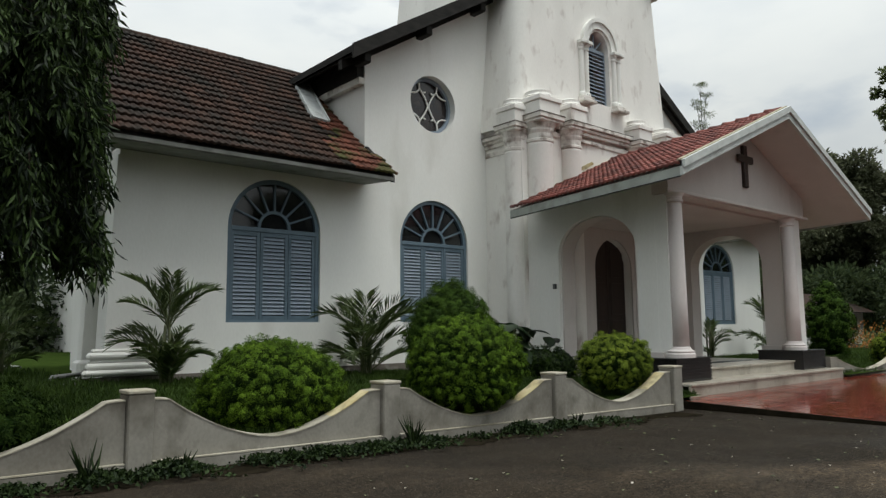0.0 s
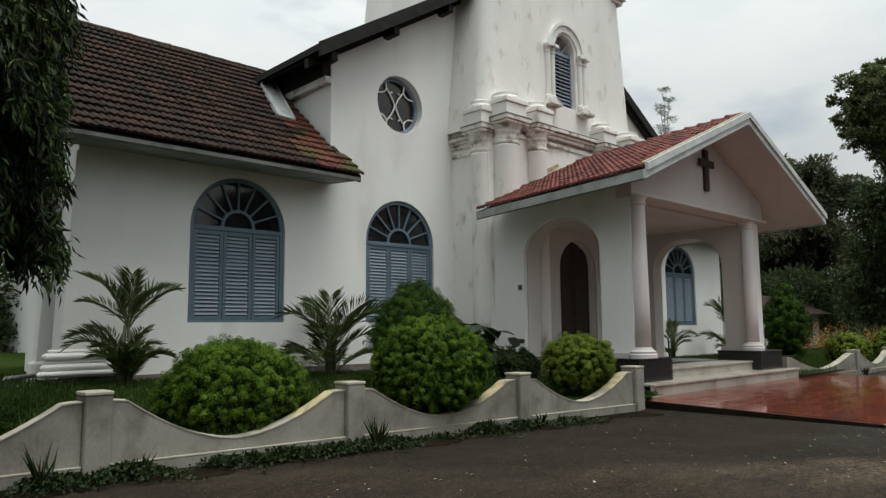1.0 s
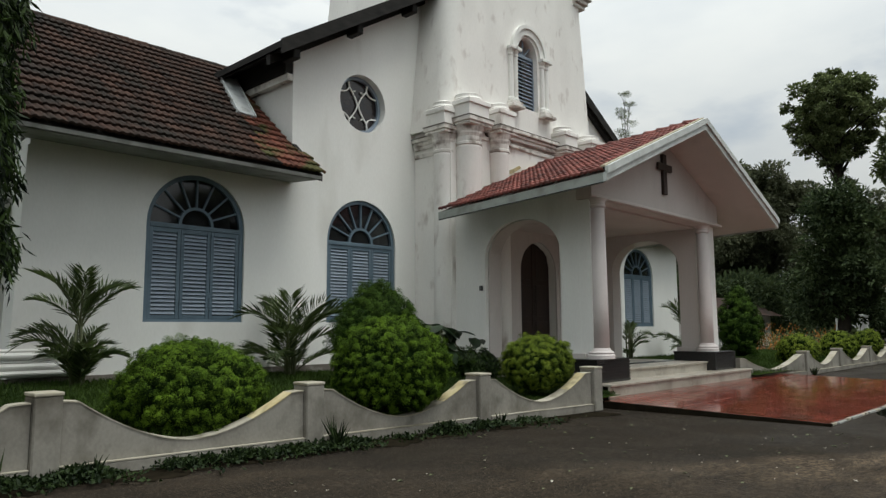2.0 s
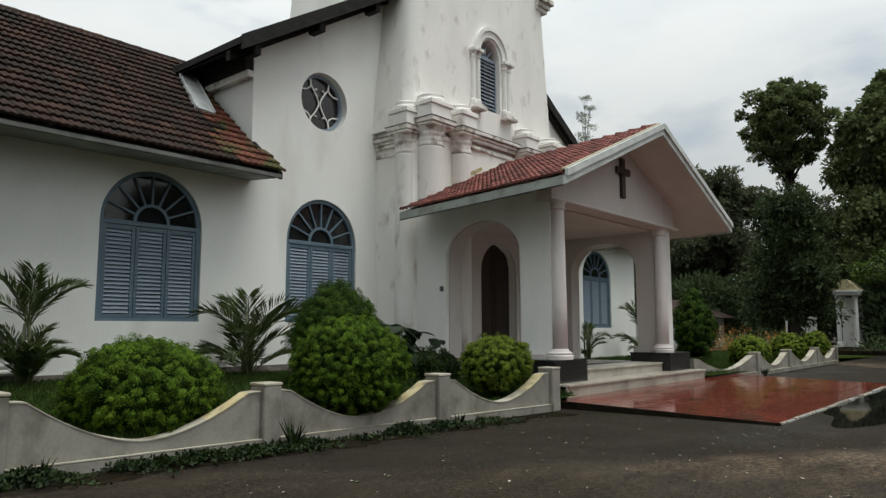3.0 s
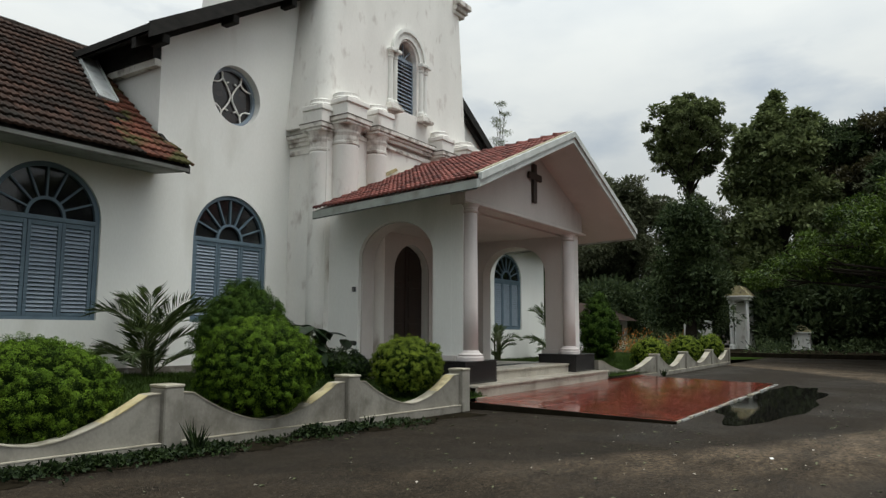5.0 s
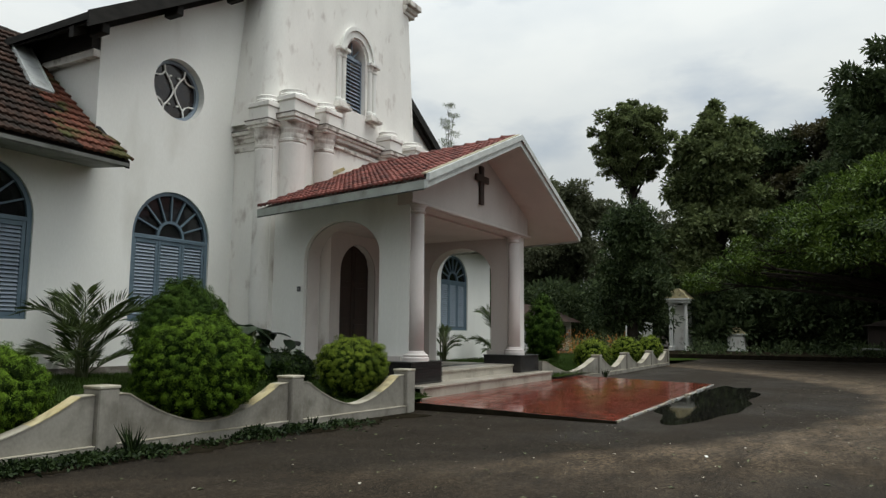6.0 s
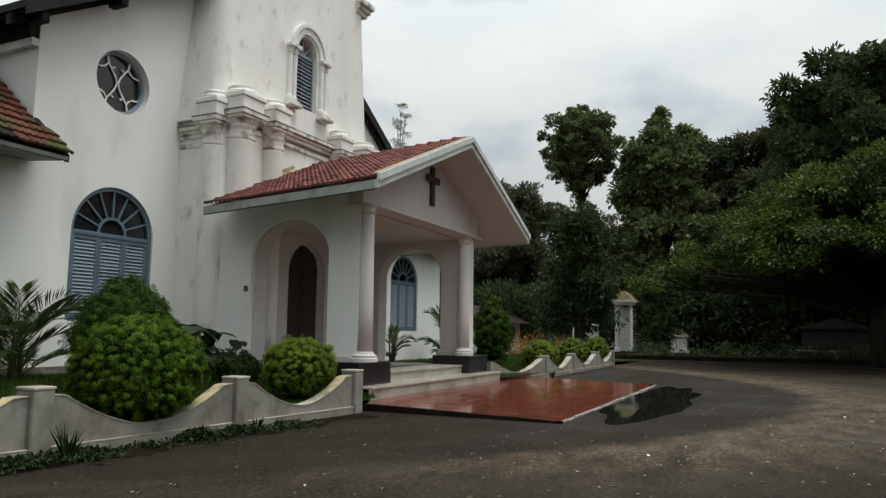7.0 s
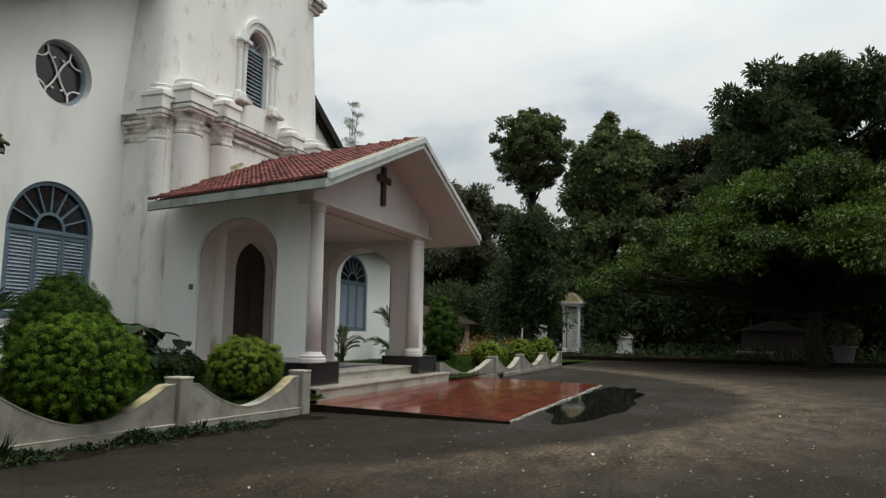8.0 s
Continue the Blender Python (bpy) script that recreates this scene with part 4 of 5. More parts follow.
# columns on black plinths
for s in (1, -1):
    def mx(x):
        return x if s > 0 else 2 * AX - x
    x, xc = mx(10.28), (10.19 if s > 0 else 14.55)
    plinth = thing("granite_plinth", "black ribbed granite plinth on the marble step", "plinth", group="porch plinths", at=(x, 6.4, 0.29))
    part("core", boxes((-0.5, 0.5, -0.42, 0.45, 0, 0.345)), GRANITE, plinth)
    for k in range(7):
        part("rib", boxes((-0.515, 0.515, -0.435, -0.421, 0.012 + k * 0.047, 0.043 + k * 0.047), bevel=0.004), GRANITE, plinth)
    part("cap_slab", boxes((-0.52, 0.52, -0.44, 0.46, 0.345, 0.37), bevel=0.005), GRANITE, plinth)
    col = thing("porch_column", "round pale pink plaster column with moulded base", "column", group="porch columns", at=(xc, 6.14 if s > 0 else 6.26, 0.66))
    part("base", lathe(bmesh.new(), [(0.225, 0), (0.225, 0.055), (0.205, 0.075), (0.213, 0.10), (0.165, 0.13), (0.14, 0.17)], (0, 0, 0), 32), COLUMN_PAINT, col, smooth=False)
    part("shaft", lathe(bmesh.new(), [(0.136, 0.17), (0.132, 0.9), (0.118, 2.46)], (0, 0, 0), 32), COLUMN_PAINT, col, smooth=True)
    part("capital", lathe(bmesh.new(), [(0.12, 2.46), (0.142, 2.48), (0.142, 2.505), (0.124, 2.515), (0.132, 2.56), (0.17, 2.615)], (0, 0, 0), 32), COLUMN_PAINT, col)
    pil = part("pier", boxes((min(mx(10.05), mx(10.47)), max(mx(10.05), mx(10.47)), 6.2, 6.419, 0.66, 3.278)), PLASTER, porch)
    part("pier_foot", boxes((min(mx(9.99), mx(10.53)), max(mx(9.99), mx(10.53)), 6.32, 6.9, 0.66, 0.74)), PORCH_SHADED, porch)

# steps and floor
steps = thing("marble_steps", "two cream marble steps with worn joints before the porch", "steps", kind="structure")
xs_ = [9.72, 11.2, 12.6, 14.0, 15.45]
for xa, xb in zip(xs_, xs_[1:]):
    part("tread", boxes((xa + 0.002, xb - 0.002, 5.70, 6.2, 0.255, 0.29), bevel=0.004), MARBLE, steps)
    part("riser", boxes((xa + 0.002, xb - 0.002, 5.73, 5.76, 0.08, 0.255)), MARBLE, steps)
for xa, xb in ((10.8, 12.4), (12.4, 14.22)):
    part("tread", boxes((xa + 0.002, xb - 0.002, 6.12, 6.75, 0.435, 0.47), bevel=0.004), MARBLE, steps)
    part("riser", boxes((xa + 0.002, xb - 0.002, 6.15, 6.18, 0.29, 0.435)), MARBLE, steps)
part("porch_floor", boxes((9.75, 15.27, 6.18, TF + 0.5, 0.05, 0.433)), MARBLE, steps)
part("floor_border", boxes((10.5, 14.5, 6.76, 7.0, 0.44, 0.475)), GRANITE, steps, "black granite floor border")

# red paved apron
apron = thing("paved_apron", "wet red clay paving before the steps", "paving", kind="structure")


def fall(y):
    """The paving falls from the steps to the road."""
    return 0.022 + 0.075 * (y - 2.56) / 3.16


part("bed", prism(bmesh.new(), [(2.56, -0.05), (5.72, -0.05), (5.72, fall(5.72)), (2.56, fall(2.56))], 9.22, 17.05, "x"), GROUT, apron)
part("side_kerb", prism(bmesh.new(), [(2.52, -0.05), (5.72, -0.05), (5.72, fall(5.72) + 0.01), (2.52, fall(2.52) + 0.01)], 9.16, 9.218, "x"), SOIL, apron)
x = 9.22
while x < 17.0:
    w_ = random.uniform(0.12, 0.5)
    part("edging_stone", boxes((x, x + w_ - random.uniform(0.01, 0.06), 2.505 + random.uniform(0, 0.03), 2.556, -0.05, random.uniform(0.012, 0.036)), bevel=0.006), GUTTER if random.random() < 0.6 else COPING, apron, "pale broken edging")
    x += w_

tile_sq = 0.30
bm = boxes((-0.146, 0.146, -0.146, 0.146, 0, 0.012), bevel=0.003)
sq_me = mesh_of("paving_tile", bm, FLOOR_TILE)
for i in range(26):
    for j in range(10):
        sharing("paving_tile", sq_me, apron, pose(9.38 + i * 0.301, 2.72 + j * 0.3135, fall(2.72 + j * 0.3135) - 0.0015 + random.uniform(-0.001, 0.001), 1.36 + random.uniform(-0.25, 0.25), random.uniform(-0.25, 0.25), 0) @ Matrix.Diagonal((1.0, 1.04, 1, 1)))

# porch roof tiles
pup = Vector((AX - RX, 0, APEX - EAVE))
pc, pw = 14, 0.2
pl = pup.length / pc
porch_tile = tile_mesh("porch_tile", pw, pl, TILE_PORCH)
mirror_co, mirror_f = [], []
base_co = np.array([v.co[:] for v in porch_tile.vertices])
base_f = [list(q.vertices) for q in porch_tile.polygons]
for r in range(pc):
    for c in range(20):
        y = RF + 0.16 + c * pw
        if y > RB + 0.0 + (RE - RB) * r / pc:
            continue
        m = slope_frame((RX - 0.05 + LEAN * (y - RF), y, EAVE + 0.012 - DROP * (y - RF)), (-LEAN, -1, DROP), pup) @ pose(random.uniform(-0.004, 0.004), r * pl + random.uniform(-0.006, 0.006), random.uniform(0, 0.006), 0, 0, random.uniform(-0.8, 0.8))
        sharing("tile", porch_tile, porch, m)
        w_ = np.array(m)
        co = base_co @ w_[:3, :3].T + w_[:3, 3]
        co[:, 0] = 2 * AX - (co[:, 0] - LEAN * (y - RF)) + LEAN * (y - RF)
        mirror_f += [[q + len(mirror_co) * len(base_co) for q in f] for f in base_f]
        mirror_co.append(co)
me = bpy.data.meshes.new("tile_field")
me.from_pydata(np.concatenate(mirror_co).tolist(), [], mirror_f)
me.materials.append(TILE_PORCH)
far_field = new("tile_field", me)
far_field.parent = porch
tagged(far_field, kind="stuff")
bm = bmesh.new()
tube(bm, [(0, 0, 0), (0, 0.14, 0.004), (0, 0.29, 0)], [0.068, 0.07, 0.10], 10)
pr_me = mesh_of("porch_ridge_tile", bm, TILE_PORCH, True)
for c in range(14):
    y = RF + 0.12 + c * 0.28
    sharing("ridge_tile", pr_me, porch, pose(AX + LEAN * (y - RF), y, APEX + 0.03 - DROP * (y - RF), -1.9, 0, -4.9 + random.uniform(-2, 2)))
bm = prism(bmesh.new(), [(RX - 0.05, EAVE + 0.06), (RX - 0.05, EAVE + 0.085), (AX, APEX + 0.085), (AX, APEX + 0.06)], RF + 0.022, RF + 0.1)
part("verge_mortar", bm, MORTAR, porch, "yellowed mortar strip along the verge")
# scar of old mortar on the tower and a small switch box
bm = prism(bmesh.new(), [(11.55, 4.36), (11.62, 4.44), (12.1, 4.66), (12.16, 4.62), (11.9, 4.48)], TF - 0.02, TF - 0.002)
part("mortar_scar", bm, YELLOW_CAP, tower, "yellow scar of old mortar")
sw = thing("switch_box", "small dark switch box on the white wall", "switch", at=(PX0, 8.55, 1.90))
part("case", boxes((-0.04, 0, -0.035, 0.035, -0.045, 0.045), bevel=0.006), SWITCH, sw)
part("lid", boxes((-0.048, -0.041, -0.022, 0.022, -0.03, 0.022), bevel=0.003), PIPE, sw)

# ---------------------------------------------------------------- low boundary wall
PIERS = [(-0.55, 6.38, 0.70), (1.95, 6.16, 0.68), (4.30, 5.93, 0.635), (6.62, 5.70, 0.62), (8.80, 5.48, 0.615)]
FAR_PIERS = [(15.2, 5.98, 0.58), (18.5, 5.62, 0.58), (21.2, 5.6, 0.58), (24.3, 5.6, 0.58), (26.8, 5.6, 0.58)]


def boundary_pier(x, y, h=0.58):
    p = thing("wall_pier", "short square white pier with a flat cap, stained", "pier", group="boundary wall piers", at=(x, y, 0))
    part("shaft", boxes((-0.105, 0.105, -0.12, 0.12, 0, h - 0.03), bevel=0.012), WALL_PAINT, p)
    part("cap", boxes((-0.11, 0.11, -0.125, 0.125, h - 0.03, h), bevel=0.007), COPING, p)
    return p


def swoop(a, b, ha=0.58, hb=0.58, low=0.20, aged=True):
    """A wall panel whose top sweeps down between two piers, with a flat shoulder at each."""
    a, b = Vector(a), Vector(b)
    length = (b - a).length - 0.21
    w = thing("boundary_wall", "low white garden wall with a sweeping top, green stains", "wall", group="boundary wall panels")
    w.matrix_basis = Matrix.Translation(((a + b) / 2).to_3d()) @ Matrix.Rotation(math.atan2((b - a).y, (b - a).x), 4, "Z")
    n = 32
    prof = []
    for i in range(n + 1):
        u = i / n
        e = abs(2 * u - 1)
        h = (ha if u < 0.5 else hb) - 0.085
        z = h - 0.006 * (1 - e) / 0.12 if e > 0.88 else low + (h - 0.006 - low) * (e / 0.88) ** 1.75
        prof.append((-length / 2 + length * u, z))
    bm, cap, yellow = bmesh.new(), bmesh.new(), bmesh.new()
    for i, ((x0, z0), (x1, z1)) in enumerate(zip(prof, prof[1:])):
        prism(bm, [(x0, 0.0), (x1, 0.0), (x1, z1), (x0, z0)], -0.075, 0.075)
        wide = 0.082 + 0.006 * noise.noise((x0 * 5.0 + a.x, 1.0, 0.0))
        prism(yellow if 24 <= i < 30 else cap, [(x0, z0), (x1, z1), (x1, z1 + 0.010), (x0, z0 + 0.010)], -wide, wide)
    for q in (bm, cap, yellow):
        bmesh.ops.remove_doubles(q, verts=q.verts, dist=0.0005)
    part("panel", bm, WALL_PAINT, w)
    part("coping", cap, COPING, w, "pale worn coping")
    part("rising_coping", yellow, YELLOW_CAP if aged else COPING, w, "yellowed rising stretch of coping" if aged else "")
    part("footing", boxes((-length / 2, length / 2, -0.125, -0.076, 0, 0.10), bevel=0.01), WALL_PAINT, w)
    part("footing_ledge", boxes((-length / 2, length / 2, -0.127, -0.078, 0.1005, 0.110)), COPING, w, "pale ledge of the footing")
    return w


for x, y, h_ in PIERS + FAR_PIERS[1:]:
    boundary_pier(x, y, h_)
for a, b in zip(PIERS, PIERS[1:]):
    swoop(a[:2], b[:2], a[2], b[2], low=0.20, aged=a[0] > 0)
swoop((-3.1, 6.6), PIERS[0][:2], 0.7, 0.7, aged=False)
for a, b in zip(FAR_PIERS, FAR_PIERS[1:]):
    swoop(a[:2], b[:2], aged=False)

# ---------------------------------------------------------------- plants


def bush(name, at, rx, rz, leaf_mat, label, group="", sprays=520, per=240, leaf=0.034, cone=0.0, squash=0.88, tuft=0.13):
    """A clipped bush: feathery sprays that point outwards and up, over an uneven body darkened for the shade in the
    hollows between.
    """
    b = thing(name, label, "bush", group=group, at=at)

    def swell(v):
        return 1 + 0.10 * noise.noise(Vector(v) * 2.1 + Vector(at)) + 0.05 * noise.noise(Vector(v) * 5.0 + Vector(at))

    bm = bmesh.new()
    bmesh.ops.create_icosphere(bm, subdivisions=3, radius=1.0)
    for v in bm.verts:
        k = swell(v.co) * 0.84
        taper_ = 1 - cone * max(v.co.z, 0) ** 1.4
        v.co = Vector((v.co.x * rx * k * taper_, v.co.y * rx * k * taper_, v.co.z * rz * k))
        if v.co.z < -rz * squash:
            v.co.z = -rz * squash
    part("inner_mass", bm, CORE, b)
    i = np.arange(sprays) + 0.5
    ph = np.arccos(1 - 1.88 * i / sprays)
    th = np.pi * (1 + 5 ** 0.5) * i
    d = np.stack([np.cos(th) * np.sin(ph), np.sin(th) * np.sin(ph), np.cos(ph)], 1) + RNG.normal(scale=0.07, size=(sprays, 3))
    d /= np.linalg.norm(d, axis=1, keepdims=True)
    wob = np.array([swell(v) for v in d])
    taper_ = 1 - cone * np.maximum(d[:, 2], 0) ** 1.4
    root = d * np.stack([rx * wob * taper_, rx * wob * taper_, rz * wob], 1) * RNG.uniform(0.74, 0.93, (sprays, 1))
    keep = root[:, 2] > -rz * squash
    root, d = root[keep], d[keep]
    n0 = len(root)
    size = tuft * RNG.uniform(0.7, 1.35, n0)
    grow = d * 0.75 + np.array([0, 0, 0.7]) + RNG.normal(scale=0.22, size=(n0, 3))
    grow /= np.linalg.norm(grow, axis=1, keepdims=True)
    s_ = RNG.uniform(0.0, 1.0, (n0, per, 1)) ** 0.8
    side = unit(n0 * per).reshape(n0, per, 3)
    side -= (side * grow[:, None]).sum(2, keepdims=True) * grow[:, None]
    wide = 0.60 * size[:, None, None] * np.sin(np.pi * (0.18 + 0.74 * s_)) ** 0.8
    p = root[:, None] + grow[:, None] * s_ * size[:, None, None] + side * wide * RNG.uniform(0.3, 1.0, (n0, per, 1))
    out = grow[:, None] * 0.9 + side * 0.8 + RNG.normal(scale=0.35, size=(n0, per, 3))
    face = side * 0.8 + grow[:, None] * (0.2 + 0.6 * s_) + d[:, None] * 0.5 + RNG.normal(scale=0.25, size=(n0, per, 3))
    out = np.cross(np.cross(face, out), face)
    # leaves towards the root get the dark colour that stands in for shade
    near_tip = s_[..., 0] > RNG.uniform(0.45, 0.85, (n0, per))
    for nm, mat_, pick in (("tip_foliage", leaf_mat, near_tip), ("shaded_foliage", LEAF_SHADED, ~near_tip)):
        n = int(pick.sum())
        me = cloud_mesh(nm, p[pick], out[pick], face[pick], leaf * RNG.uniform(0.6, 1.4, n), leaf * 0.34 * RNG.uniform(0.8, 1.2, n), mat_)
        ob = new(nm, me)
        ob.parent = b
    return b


bush("round_bush", (3.43, 6.70, 0.53), 0.74, 0.51, LEAF_BUSH, "broad round clipped green bush behind the low wall", "clipped bushes", 1150, 190, 0.019, tuft=0.105)
bush("round_bush", (5.60, 6.14, 0.70), 0.68, 0.59, LEAF_BUSH, "large round clipped bright green bush bulging over the wall", "clipped bushes", 1100, 190, 0.019, tuft=0.10)
bush("round_bush", (8.24, 6.0, 0.62), 0.51, 0.40, LEAF_GOLD, "small yellow-green clipped bush beside the porch", "clipped bushes", 640, 190, 0.019, tuft=0.10)
bush("conical_bush", (6.80, 7.75, 1.02), 0.68, 0.78, LEAF_CONE, "taller loose conical green bush behind a round one", "", 620, 200, 0.024, cone=0.42, tuft=0.15)
for x, y, r, z in ((19.8, 6.12, 0.50, 0.46), (23.3, 6.1, 0.45, 0.52), (26.4, 6.05, 0.43, 0.56)):
    bush("round_bush", (x, y, z), r, 0.46, LEAF_GOLD, "round clipped yellow-green bush behind the far wall", "far clipped bushes", 300, 80, 0.045, tuft=0.11)
bush("conical_bush", (19.8, 7.6, 1.2), 0.54, 1.05, LEAF_CONE, "conical green shrub beyond the porch", "", 260, 80, 0.06, cone=0.8, tuft=0.2)
# dark leaves throughout: the tree's shade is painted into this bush
bush("round_bush", (0.75, 6.95, 0.38), 0.78, 0.30, LEAF_SHADED, "low dark hedge bush on the lawn", "", 300, 90, 0.04)


def tree(name, at, height, trunk_r, blobs, leaf_mat, label, leaf=0.16, per=900, bend=0.0, droop=0.0, bare=0.35, wide=0.45):
    """A tapered trunk with limbs to each crown mass. blobs: x, y, z, radius, flattening, relative to the foot."""
    t = thing(name, label, "tree", at=at)
    bm = bmesh.new()
    top = Vector((bend, 0, height * 0.8))
    spine = [Vector((bend * (k / 6) ** 2, 0.12 * math.sin(k * 1.3) * trunk_r * 3, height * 0.8 * k / 6)) for k in range(7)]
    tube(bm, spine, [trunk_r * (1.25 - 0.17 * k) for k in range(7)], 9)
    part("trunk", bm, BARK, t, smooth=True)
    bm = bmesh.new()
    for bx, by, bz, br, fl in blobs:
        k = min(max((bz - br * 0.5) / (height * 0.8) - 0.12, bare * 0.6), 0.95)
        s = spine[min(int(k * 6), 5)].lerp(spine[min(int(k * 6) + 1, 6)], k * 6 - int(k * 6)) if k < 1 else top
        e = Vector((bx, by, bz))
        mid = s.lerp(e, 0.5) + Vector((0, 0, br * 0.15))
        tube(bm, [s, mid, e], [trunk_r * 0.3, trunk_r * 0.2, trunk_r * 0.07], 6)
        for _ in range(4):
            q = e + Vector(unit(1)[0]) * br * 0.75
            tube(bm, [mid.lerp(e, 0.6), q], [trunk_r * 0.13, trunk_r * 0.04], 4)
    part("branchwork", bm, BARK, t)
    pts, outs = [], []
    for bx, by, bz, br, fl in blobs:
        # clumps within the mass, leaves within each clump
        nc = max(10, int(26 * br))
        cc = unit(nc) * (br * RNG.uniform(0.45, 1.0, (nc, 1)))
        cc[:, 2] *= fl
        n_leaf = max(24, int(per * br * br / nc))
        cs = br * RNG.uniform(0.16, 0.36, (nc, 1, 1))
        u = unit(nc * n_leaf).reshape(nc, n_leaf, 3)
        p = cc[:, None] + u * cs * RNG.uniform(0.3, 1.0, (nc, n_leaf, 1)) * np.array([1, 1, 0.7])
        pts.append(p.reshape(-1, 3) + [bx, by, bz])
        o = u * 0.9 + np.array([0, 0, -droop]) + cc[:, None] / br * 0.5
        outs.append(o.reshape(-1, 3))
    p, o = np.concatenate(pts), np.concatenate(outs)
    n = len(p)
    me = cloud_mesh("crown", p, o + RNG.normal(scale=0.35, size=(n, 3)), unit(n) * 0.6 + [0, 0, 1.0], leaf * RNG.uniform(0.7, 1.4, n), leaf * wide * RNG.uniform(0.8, 1.2, n), leaf_mat)
    ob = new("crown", me)
    ob.parent = t
    return t


def masses(n, rx, ry, z0, z1, r0, r1, fl=0.8, top=0.5):
    out = []
    for _ in range(n):
        z = z0 + (z1 - z0) * RNG.uniform()
        k = 1 - (1 - top) * (z - z0) / (z1 - z0)
        a, q = RNG.uniform(0, 2 * math.pi), math.sqrt(RNG.uniform()) * k
        out.append((rx * q * math.cos(a), ry * q * math.sin(a), z, RNG.uniform(r0, r1), fl))
    return out

# trees: far woods along the yard, single crowns before them
def at_bearing(deg, dist):
    return (dist * math.sin(radians(deg)), dist * math.cos(radians(deg)), 0)


slim = []
for i in range(70):
    z = 1 - 2 * (i + 0.5) / 70
    q, a_ = math.sqrt(1 - z * z), i * 2.39996
    k = RNG.uniform(0.55, 1.04)
    slim.append((2.7 * q * math.cos(a_) * k, 2.7 * q * math.sin(a_) * k, 15.0 + 3.1 * z * k, RNG.uniform(0.38, 0.72), 0.8))
slim += [(0.6, 0.2, 11.2, 0.6, 0.9), (-0.5, 0.4, 11.8, 0.6, 0.9), (0.2, -0.5, 10.3, 0.45, 0.9), (0.0, 0.0, 12.8, 0.8, 0.9), (0.1, 0.0, 14.6, 0.9, 0.9)]
tree("slender_tree", at_bearing(76.0, 52), 18.2, 0.24, slim, LEAF_MID, "tall slender tree with an airy rounded crown", 0.22, 900, wide=0.6)
tree("dense_tree", at_bearing(82.3, 50), 16.4, 0.4, [*masses(64, 3.7, 3.6, 4.0, 14.6, 0.7, 1.4, 0.85, 0.55), (-0.2, 0.3, 15.6, 0.75, 1.0), (0.1, 0.0, 16.3, 0.5, 1.1), (1.2, -1.6, 14.9, 0.8, 0.9)], LEAF_MID, "tall dense broad-leaved tree", 0.33, 620, wide=0.65)
tree("dark_tree", at_bearing(75.9, 43), 8.6, 0.3, masses(38, 2.0, 2.0, 2.2, 7.9, 0.8, 1.4, 0.9, 0.4), LEAF_DARK, "dark rounded tree before taller ones", 0.26, 520)
tree("spreading_tree", at_bearing(96.6, 33), 9.0, 0.35, [*masses(175, 8.6, 8.2, 3.6, 7.4, 0.7, 1.5, 0.34, 0.55), *masses(30, 9.4, 9.0, 3.4, 4.6, 0.6, 1.1, 0.3, 0.9)], LEAF_BRIGHT, "wide spreading bright green tree over the yard", 0.17, 900, wide=0.45)
tree("tall_tree", at_bearing(97.0, 47), 17.5, 0.5, [*masses(150, 7.6, 7.6, 4.6, 16.2, 0.8, 1.6, 0.75, 0.62), *[(1.6 * math.sin(k * 2.4), 1.9 * math.cos(k * 2.4), 16.4 + 0.25 * (k % 3), 0.9, 0.9) for k in range(6)]], LEAF_DARK, "tall dark green tree", 0.34, 520)
tree("tall_tree", at_bearing(92.6, 52), 17.5, 0.4, masses(56, 3.4, 3.2, 4.0, 16.6, 0.8, 1.4, 0.85, 0.5), LEAF_DARK, "tall narrow dark tree beside a broader one", 0.34, 460)
tree("rusty_tree", at_bearing(89.4, 58), 17.4, 0.4, masses(46, 4.8, 4.6, 8.0, 16.0, 0.9, 1.7, 0.65, 0.8), LEAF_RUST, "tree with rust-tinged leaves", 0.36, 420)
tree("screen_tree", at_bearing(86.2, 60), 16.6, 0.4, masses(44, 4.4, 4.2, 4.0, 15.6, 1.0, 1.8, 0.8, 0.6), LEAF_DARK, "dark tree closing the gap between taller ones", 0.36, 420)
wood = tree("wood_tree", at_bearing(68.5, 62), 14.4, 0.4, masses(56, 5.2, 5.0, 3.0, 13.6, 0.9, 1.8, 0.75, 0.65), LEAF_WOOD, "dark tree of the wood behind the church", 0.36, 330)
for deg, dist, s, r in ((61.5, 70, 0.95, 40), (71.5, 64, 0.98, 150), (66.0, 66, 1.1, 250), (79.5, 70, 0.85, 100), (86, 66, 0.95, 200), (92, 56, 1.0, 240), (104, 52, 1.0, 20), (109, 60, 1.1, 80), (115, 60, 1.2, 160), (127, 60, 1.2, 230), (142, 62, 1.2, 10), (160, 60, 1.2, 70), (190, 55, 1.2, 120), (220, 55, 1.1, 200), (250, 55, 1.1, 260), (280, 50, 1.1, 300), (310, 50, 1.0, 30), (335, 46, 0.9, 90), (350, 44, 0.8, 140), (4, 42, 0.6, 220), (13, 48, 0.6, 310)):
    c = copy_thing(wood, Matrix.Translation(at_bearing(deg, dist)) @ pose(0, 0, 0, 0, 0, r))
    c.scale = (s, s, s)


